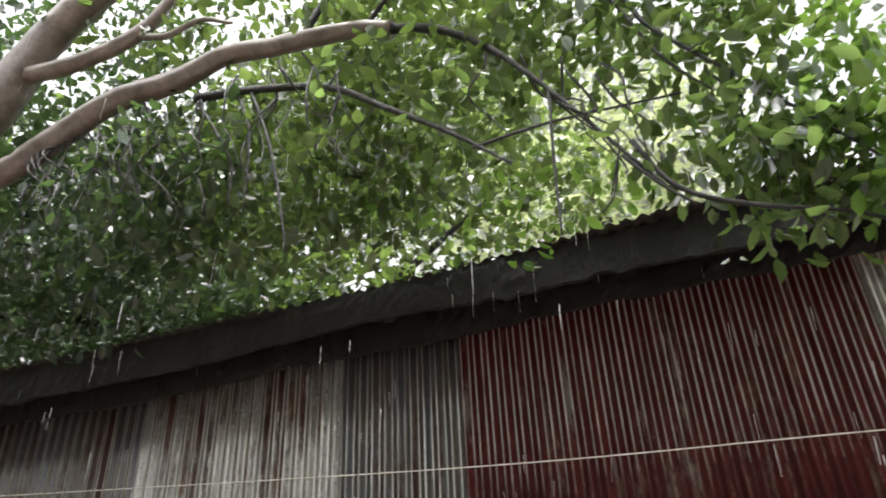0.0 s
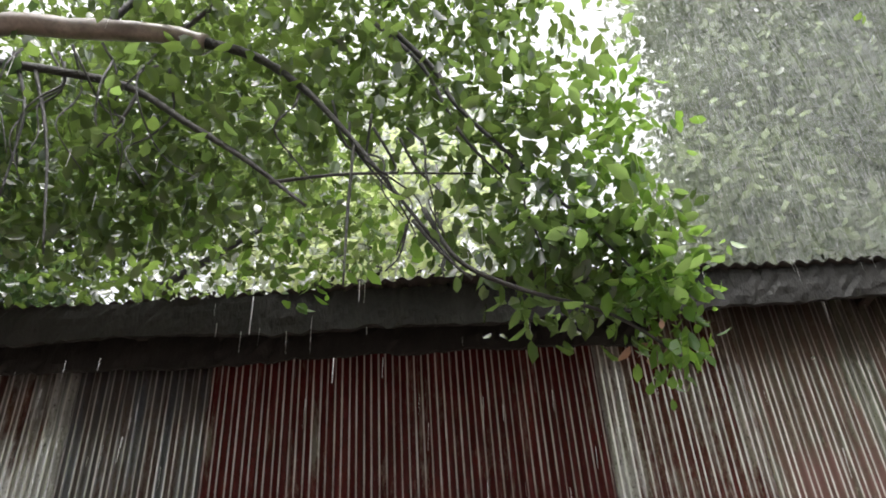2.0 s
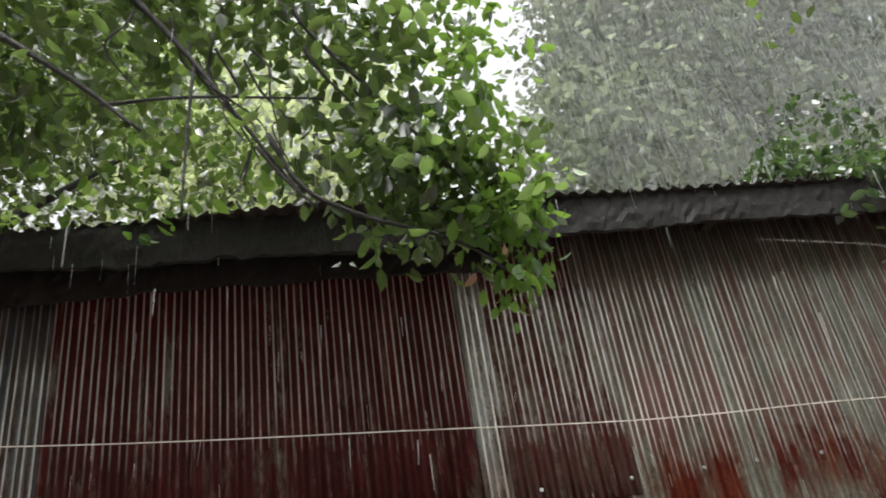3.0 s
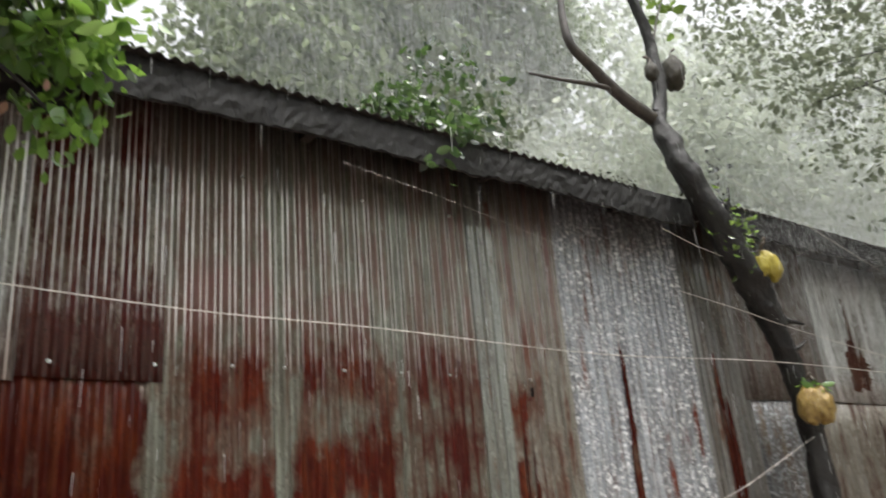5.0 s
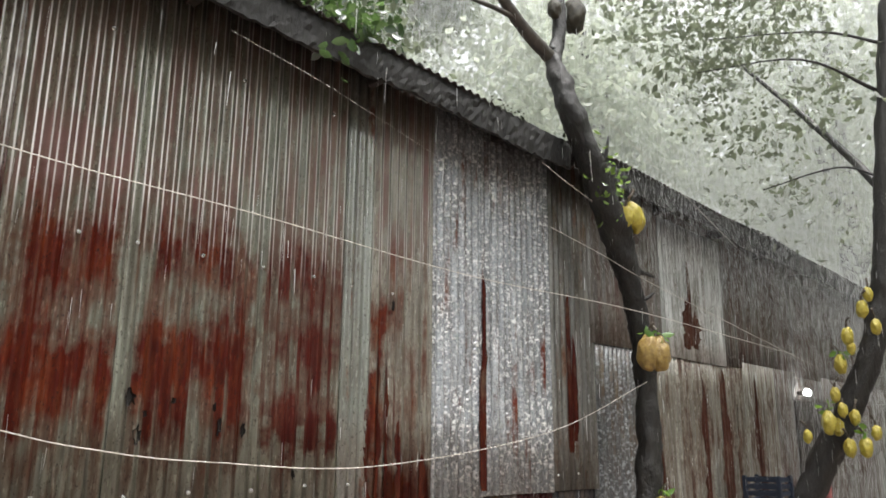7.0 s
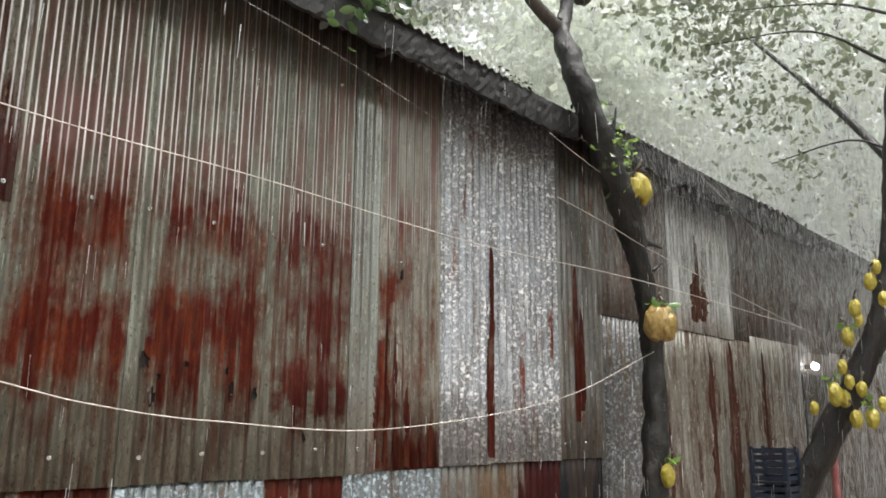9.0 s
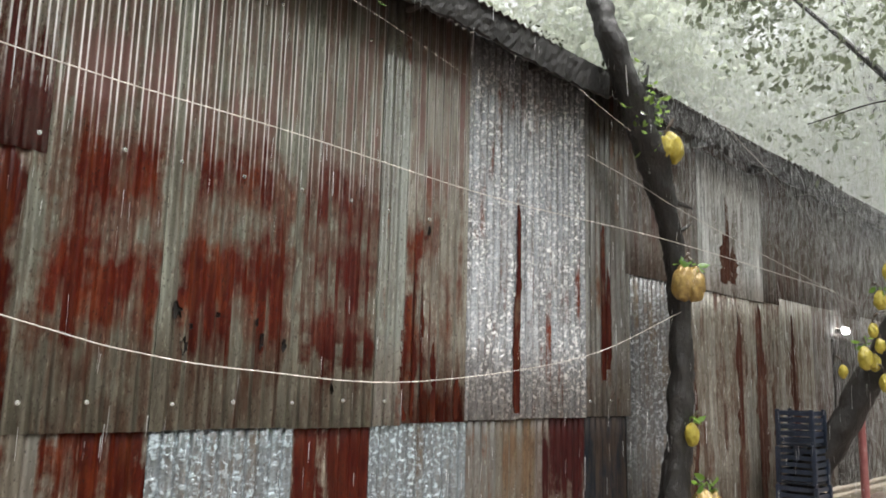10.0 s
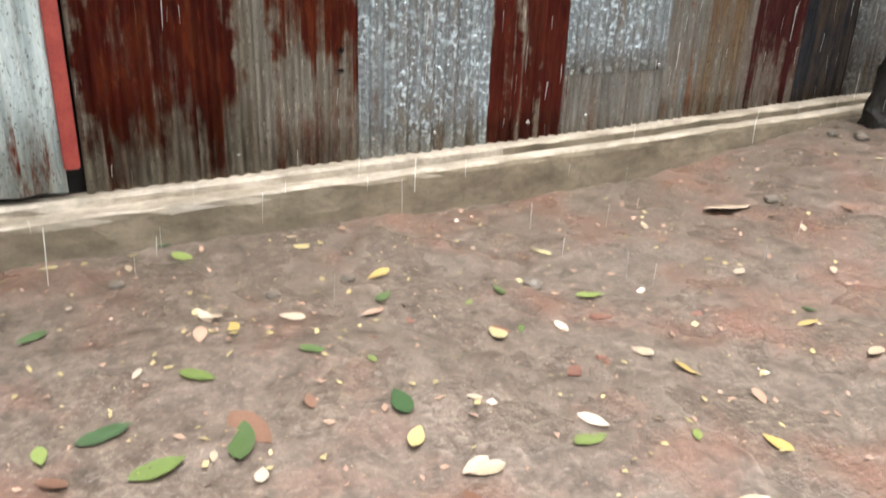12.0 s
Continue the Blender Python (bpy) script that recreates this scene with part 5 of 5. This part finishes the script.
def woods():
    """Far belt of trees that closes the place on all sides."""
    r = np.random.default_rng(70)
    blobs = []
    for i in range(64):
        a = 2 * math.pi * i / 64 - 0.5 + r.normal(0, 0.03)
        d = r.uniform(27, 40)
        high = -0.5 < a < 2.4
        h = r.uniform(11, 16) if -0.4 < a < 0.9 else r.uniform(7, 12) if high else r.uniform(3.5, 7.0)
        blobs.append(((d * math.cos(a), d * math.sin(a), h * 0.8), (3.2, 3.2, h * 0.8), 5200 if a < 0.9 else 2400 if high else 700))
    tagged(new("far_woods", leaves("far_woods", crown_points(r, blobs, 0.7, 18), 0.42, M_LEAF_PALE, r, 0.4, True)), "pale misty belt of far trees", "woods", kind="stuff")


woods()

# ---------- things by the far wall ----------
lamp = tagged(empty("wall_lamp", (8.6, -0.10, 2.10)), "lit white bulb lamp on the far tin wall", "lamp")
part("bulb", box("bulb", (-0.075, -0.05, -0.04), (0.075, 0.0, 0.04), M_LAMP, 0.024), lamp, "glowing white bulb")
part("holder", box("holder", (-0.035, 0.0, -0.03), (0.035, 0.09, 0.02), M_WOOD, 0.008), lamp, "small dark holder")
far_door = tagged(new("door_1", box("door_1", (8.42, -0.035, 0.27), (9.58, 0.02, 2.0), M_WOOD)), "dark timber door under the lamp", "door", kind="structure")


def crate_stack():
    ob = tagged(empty("plastic_crate", (6.15, -0.45, 0.19)), "dark blue slatted plastic crate on another, standing wet against the wall", "crate")
    for k, z in enumerate((0.0, 0.34, 0.68)):
        w = 0.17 - 0.008 * k
        for i in range(5):
            zz = z + 0.03 + i * 0.062
            for a, b in (((-w, -w, zz), (w, -w + 0.015, zz + 0.04)), ((-w, w - 0.015, zz), (w, w, zz + 0.04)), ((-w, -w, zz), (-w + 0.015, w, zz + 0.04)), ((w - 0.015, -w, zz), (w, w, zz + 0.04))):
                part("slat", box("slat", a, b, M_BLUE, 0.004), ob)
        for sx in (-1, 1):
            for sy in (-1, 1):
                part("corner_post", box("corner_post", (sx * w - 0.02, sy * w - 0.02, z), (sx * w + 0.02, sy * w + 0.02, z + 0.335), M_BLUE, 0.006), ob)
        part("base", box("base", (-w + 0.016, -w + 0.016, z), (w - 0.016, w - 0.016, z + 0.02), M_BLUE, 0.004), ob)


crate_stack()
post = tagged(new("painted_post", tube("painted_post", [(0, 0, -0.1, 0.04), (0.0, 0, 0.7, 0.038), (0.01, 0.0, 1.2, 0.036)], M_PINK, 10, 4, 0.02)), "faded pink painted post in the mud", "post")
post.location = (7.0, -0.72, 0.17)


# ---------- litter on the ground ----------
def top(x, y):
    return float(ground_height(np.array(x), np.array(y)) + ground_waves(np.array(x), np.array(y)))


def leaf_mesh(seed):
    """A fallen leaf with a curled, pointed blade and a midrib."""
    r = np.random.default_rng(seed)
    verts, faces = [], []
    n = 8
    curl, twist = r.uniform(0.05, 0.28), r.normal(0, 0.15)
    for i in range(n + 1):
        t = i / n
        w = 0.23 * math.sin(math.pi * t ** 0.8) ** 0.8
        for s in (-1, -0.5, 0, 0.5, 1):
            verts.append((s * w, t - 0.5, curl * (0.35 * s * s * w + 0.3 * (t - 0.5) ** 2) + twist * s * w * (t - 0.5) + 0.008 * r.normal()))
    for i in range(n):
        for j in range(4):
            a = i * 5 + j
            faces.append((a, a + 1, a + 6, a + 5))
    me = mesh_from("fallen_leaf", verts, faces, M_FALLEN_BROWN, True)
    me.materials.clear()
    return me


LEAVES = {}
for key, mat in (("yellow", M_FALLEN_YELLOW), ("green", M_FALLEN_GREEN), ("brown", M_FALLEN_BROWN), ("pale", M_FALLEN_PALE)):
    LEAVES[key] = []
    for s in range(4):
        me = leaf_mesh(s + 10 * len(LEAVES))
        me.materials.append(mat)
        LEAVES[key].append(me)

SAID = {"pale": "bleached cream-coloured leaf lying on the wet mud", "yellow": "fallen yellow leaf lying on the wet mud", "green": "fallen green leaf lying on the wet mud", "brown": "withered brown leaf lying on the wet mud"}


def fallen(x, y, key, size, r):
    ob = tagged(new("fallen_leaf", LEAVES[key][r.integers(4)]), SAID[key], "leaf", "fallen leaves")
    ob.location = (x, y, top(x, y) + 0.010)
    ob.rotation_euler = (r.normal(0, 0.12), r.normal(0, 0.12), r.uniform(0, 6.28))
    ob.scale = (size, size, size)


rng = np.random.default_rng(80)
for x, y, key, size in ((-1.54, -0.15, "green", 0.1), (-0.98, -0.34, "green", 0.1), (-1.00, -0.17, "green", 0.1), (-0.32, -0.79, "yellow", 0.12), (0.45, -0.87, "yellow", 0.1), (-0.78, -1.04, "pale", 0.1), (-1.04, -0.93, "pale", 0.1), (-0.99, -1.04, "yellow", 0.1), (-1.10, -1.04, "brown", 0.1), (-0.50, -1.10, "brown", 0.1), (-1.18, -1.31, "green", 0.12), (-0.70, -1.69, "green", 0.13), (-0.74, -1.85, "yellow", 0.1), (-0.18, -1.43, "yellow", 0.12), (0.35, -1.31, "green", 0.13), (0.26, -1.90, "yellow", 0.1), (1.08, -1.43, "pale", 0.1), (0.94, -1.86, "yellow", 0.1), (-0.24, -2.00, "pale", 0.1), (-0.31, -2.07, "green", 0.13), (-0.66, -2.02, "pale", 0.1), (-0.64, -2.05, "pale", 0.1), (-1.12, -1.61, "brown", 0.19), (-1.16, -1.66, "green", 0.16), (-1.47, -1.48, "green", 0.15), (-1.38, -1.68, "green", 0.15), (-0.10, -2.45, "pale", 0.1), (1.67, -0.86, "pale", 0.26), (2.18, -1.20, "brown", 0.1), (0.18, -2.31, "yellow", 0.1)):
    fallen(x, y, key, size, rng)
for i in range(95):
    x = rng.uniform(-2.2, 4.5) if i < 70 else rng.uniform(-4, 7)
    y = -0.26 - 3.0 * rng.uniform(0, 1) ** 1.1
    fallen(x, y, ("yellow", "green", "brown", "pale", "pale")[rng.integers(5)], rng.uniform(0.04, 0.10), rng)

def scraps():
    r = np.random.default_rng(85)
    n = 3600
    x, y = r.uniform(-3, 6, n), -0.24 - 3.2 * r.uniform(0, 1, n) ** 1.1
    c = np.stack([x, y, ground_height(x, y) + ground_waves(x, y) + 0.007], 1)
    for key, mat, sl in (("pale_litter", M_FALLEN_BROWN, slice(0, 2200)), ("leaf_litter", M_FALLEN_YELLOW, slice(2200, n))):
        q = c[sl]
        t = r.uniform(0, 6.28, len(q))
        k = 0.004 + 0.016 * r.uniform(0, 1, len(q)) ** 2.2
        ring = np.array([(1, 0), (0.2, 0.6), (-1, 0.1), (-0.1, -0.5)])
        v = q[:, None, :] + k[:, None, None] * np.stack([ring[None, :, 0] * np.cos(t)[:, None] - ring[None, :, 1] * np.sin(t)[:, None], ring[None, :, 0] * np.sin(t)[:, None] + ring[None, :, 1] * np.cos(t)[:, None], r.uniform(-0.3, 0.6, (len(q), 4))], 2)
        tagged(new("ground_litter", mesh_arrays(key, v.reshape(-1, 3), np.arange(4 * len(q)).reshape(-1, 4), mat)), "tiny scraps of leaf and bark on the mud", "litter", kind="stuff")


scraps()
STONES = []
for s in range(5):
    bm = bmesh.new()
    bmesh.ops.create_icosphere(bm, subdivisions=2, radius=1)
    for v in bm.verts:
        v.co *= 1 + 0.28 * noise.noise(v.co * 1.4 + Vector((s * 7, 0, 0)))
        v.co.z *= 0.55
    STONES.append(bm_mesh("stone", bm, M_STONE))
for i in range(38):
    x = rng.uniform(3.0, 6.5) if i < 30 else rng.uniform(-1.5, 3.5)
    y = rng.uniform(-1.6, -0.3)
    s = rng.uniform(0.015, 0.055)
    ob = tagged(new("stone", STONES[i % 5]), "small wet grey stone half sunk in mud", "stone", "stones on the ground")
    ob.location = (x, y, top(x, y) + s * 0.15)
    ob.scale = (s, s, s)
    ob.rotation_euler = (0, 0, rng.uniform(0, 6))
BRICK_BITS = plain("wet_brick_red", (0.20, 0.085, 0.06), (0.32, 0.16, 0.12), 16, 0.5, bump=0.7)
for i, (x, y, s) in enumerate(((-0.10, -1.75, 0.07), (0.05, -1.72, 0.06), (0.28, -1.45, 0.08), (-0.15, -1.40, 0.07), (0.62, -1.6, 0.06), (-0.6, -1.3, 0.05), (-0.4, -1.2, 0.05), (0.35, -1.3, 0.06))):
    me = box("brick_shard", (-1, -0.7, -0.5), (1, 0.7, 0.12), BRICK_BITS, 0.12)
    ob = tagged(new("brick_shard", me), "worn red brick shard sunk in the mud", "brick", "brick shards")
    ob.location = (x, y, top(x, y) + 0.002)
    ob.scale = (s * 0.5, s * 0.45, s * 0.16)
    ob.rotation_euler = (rng.normal(0, 0.05), rng.normal(0, 0.05), rng.uniform(0, 6))


# ---------- rain ----------
def rain(name, lo, hi, n, length, width, seed, label):
    """Falling streaks of water between two corners of a box."""
    r = np.random.default_rng(seed)
    c = r.uniform(lo, hi, (n, 3))
    c = c[(c[:, 2] > 0.3)]
    n = len(c)
    yaw = r.uniform(0, np.pi, n)
    L = length * r.uniform(0.5, 1.4, n)
    slant = np.stack([r.normal(0.03, 0.03, n), r.normal(0, 0.03, n), np.ones(n)], 1) * L[:, None] * 0.5
    side = np.stack([np.cos(yaw), np.sin(yaw), np.zeros(n)], 1) * (width * r.uniform(0.6, 1.4, n) * 0.5)[:, None]
    v = np.stack([c - slant - side * 0.5, c - slant + side * 0.5, c + slant + side, c + slant - side], 1)
    f = np.arange(4 * n).reshape(-1, 4)
    tagged(new(name, mesh_arrays(name, v.reshape(-1, 3), f, M_RAIN)), label, "rain", kind="stuff")


rain("rain", (6.8, -3.5, 0.3), (10.5, 6, 10), 260000, 0.12, 0.0013, 90, "dense grey veil of heavy rain in the distance")
rain("rain", (10.5, -3.5, 0.3), (17, 6, 11), 330000, 0.14, 0.0024, 93, "dense grey veil of heavy rain farther off")
rain("rain", (1.5, 3.0, 4.5), (9, 8.0, 14), 190000, 0.22, 0.0010, 91, "veil of rain over the roof")
rain("rain", (-5, -2.0, 0.3), (6, -0.15, 5), 1700, 0.08, 0.0017, 92, "falling rain streaks before the wall")
rain("roof_spray", (3.4, -0.9, 2.7), (13.5, -0.2, 3.9), 42000, 0.05, 0.0008, 94, "fine spray splashing off the roof edge")


def drips():
    """Bright beads of water along the far roof edge."""
    r = np.random.default_rng(95)
    bm = bmesh.new()
    for x in np.arange(3.5, 13.5, 0.152):
        bmesh.ops.create_icosphere(bm, subdivisions=1, radius=r.uniform(0.008, 0.016), matrix=Matrix.Translation((x + r.normal(0, 0.01), -0.41, 3.668 + r.normal(0, 0.006))))
    tagged(new("water_beads", bm_mesh("water_beads", bm, M_RAIN, True)), "bright beads of water splashing off the roof edge", "water", kind="stuff")


drips()
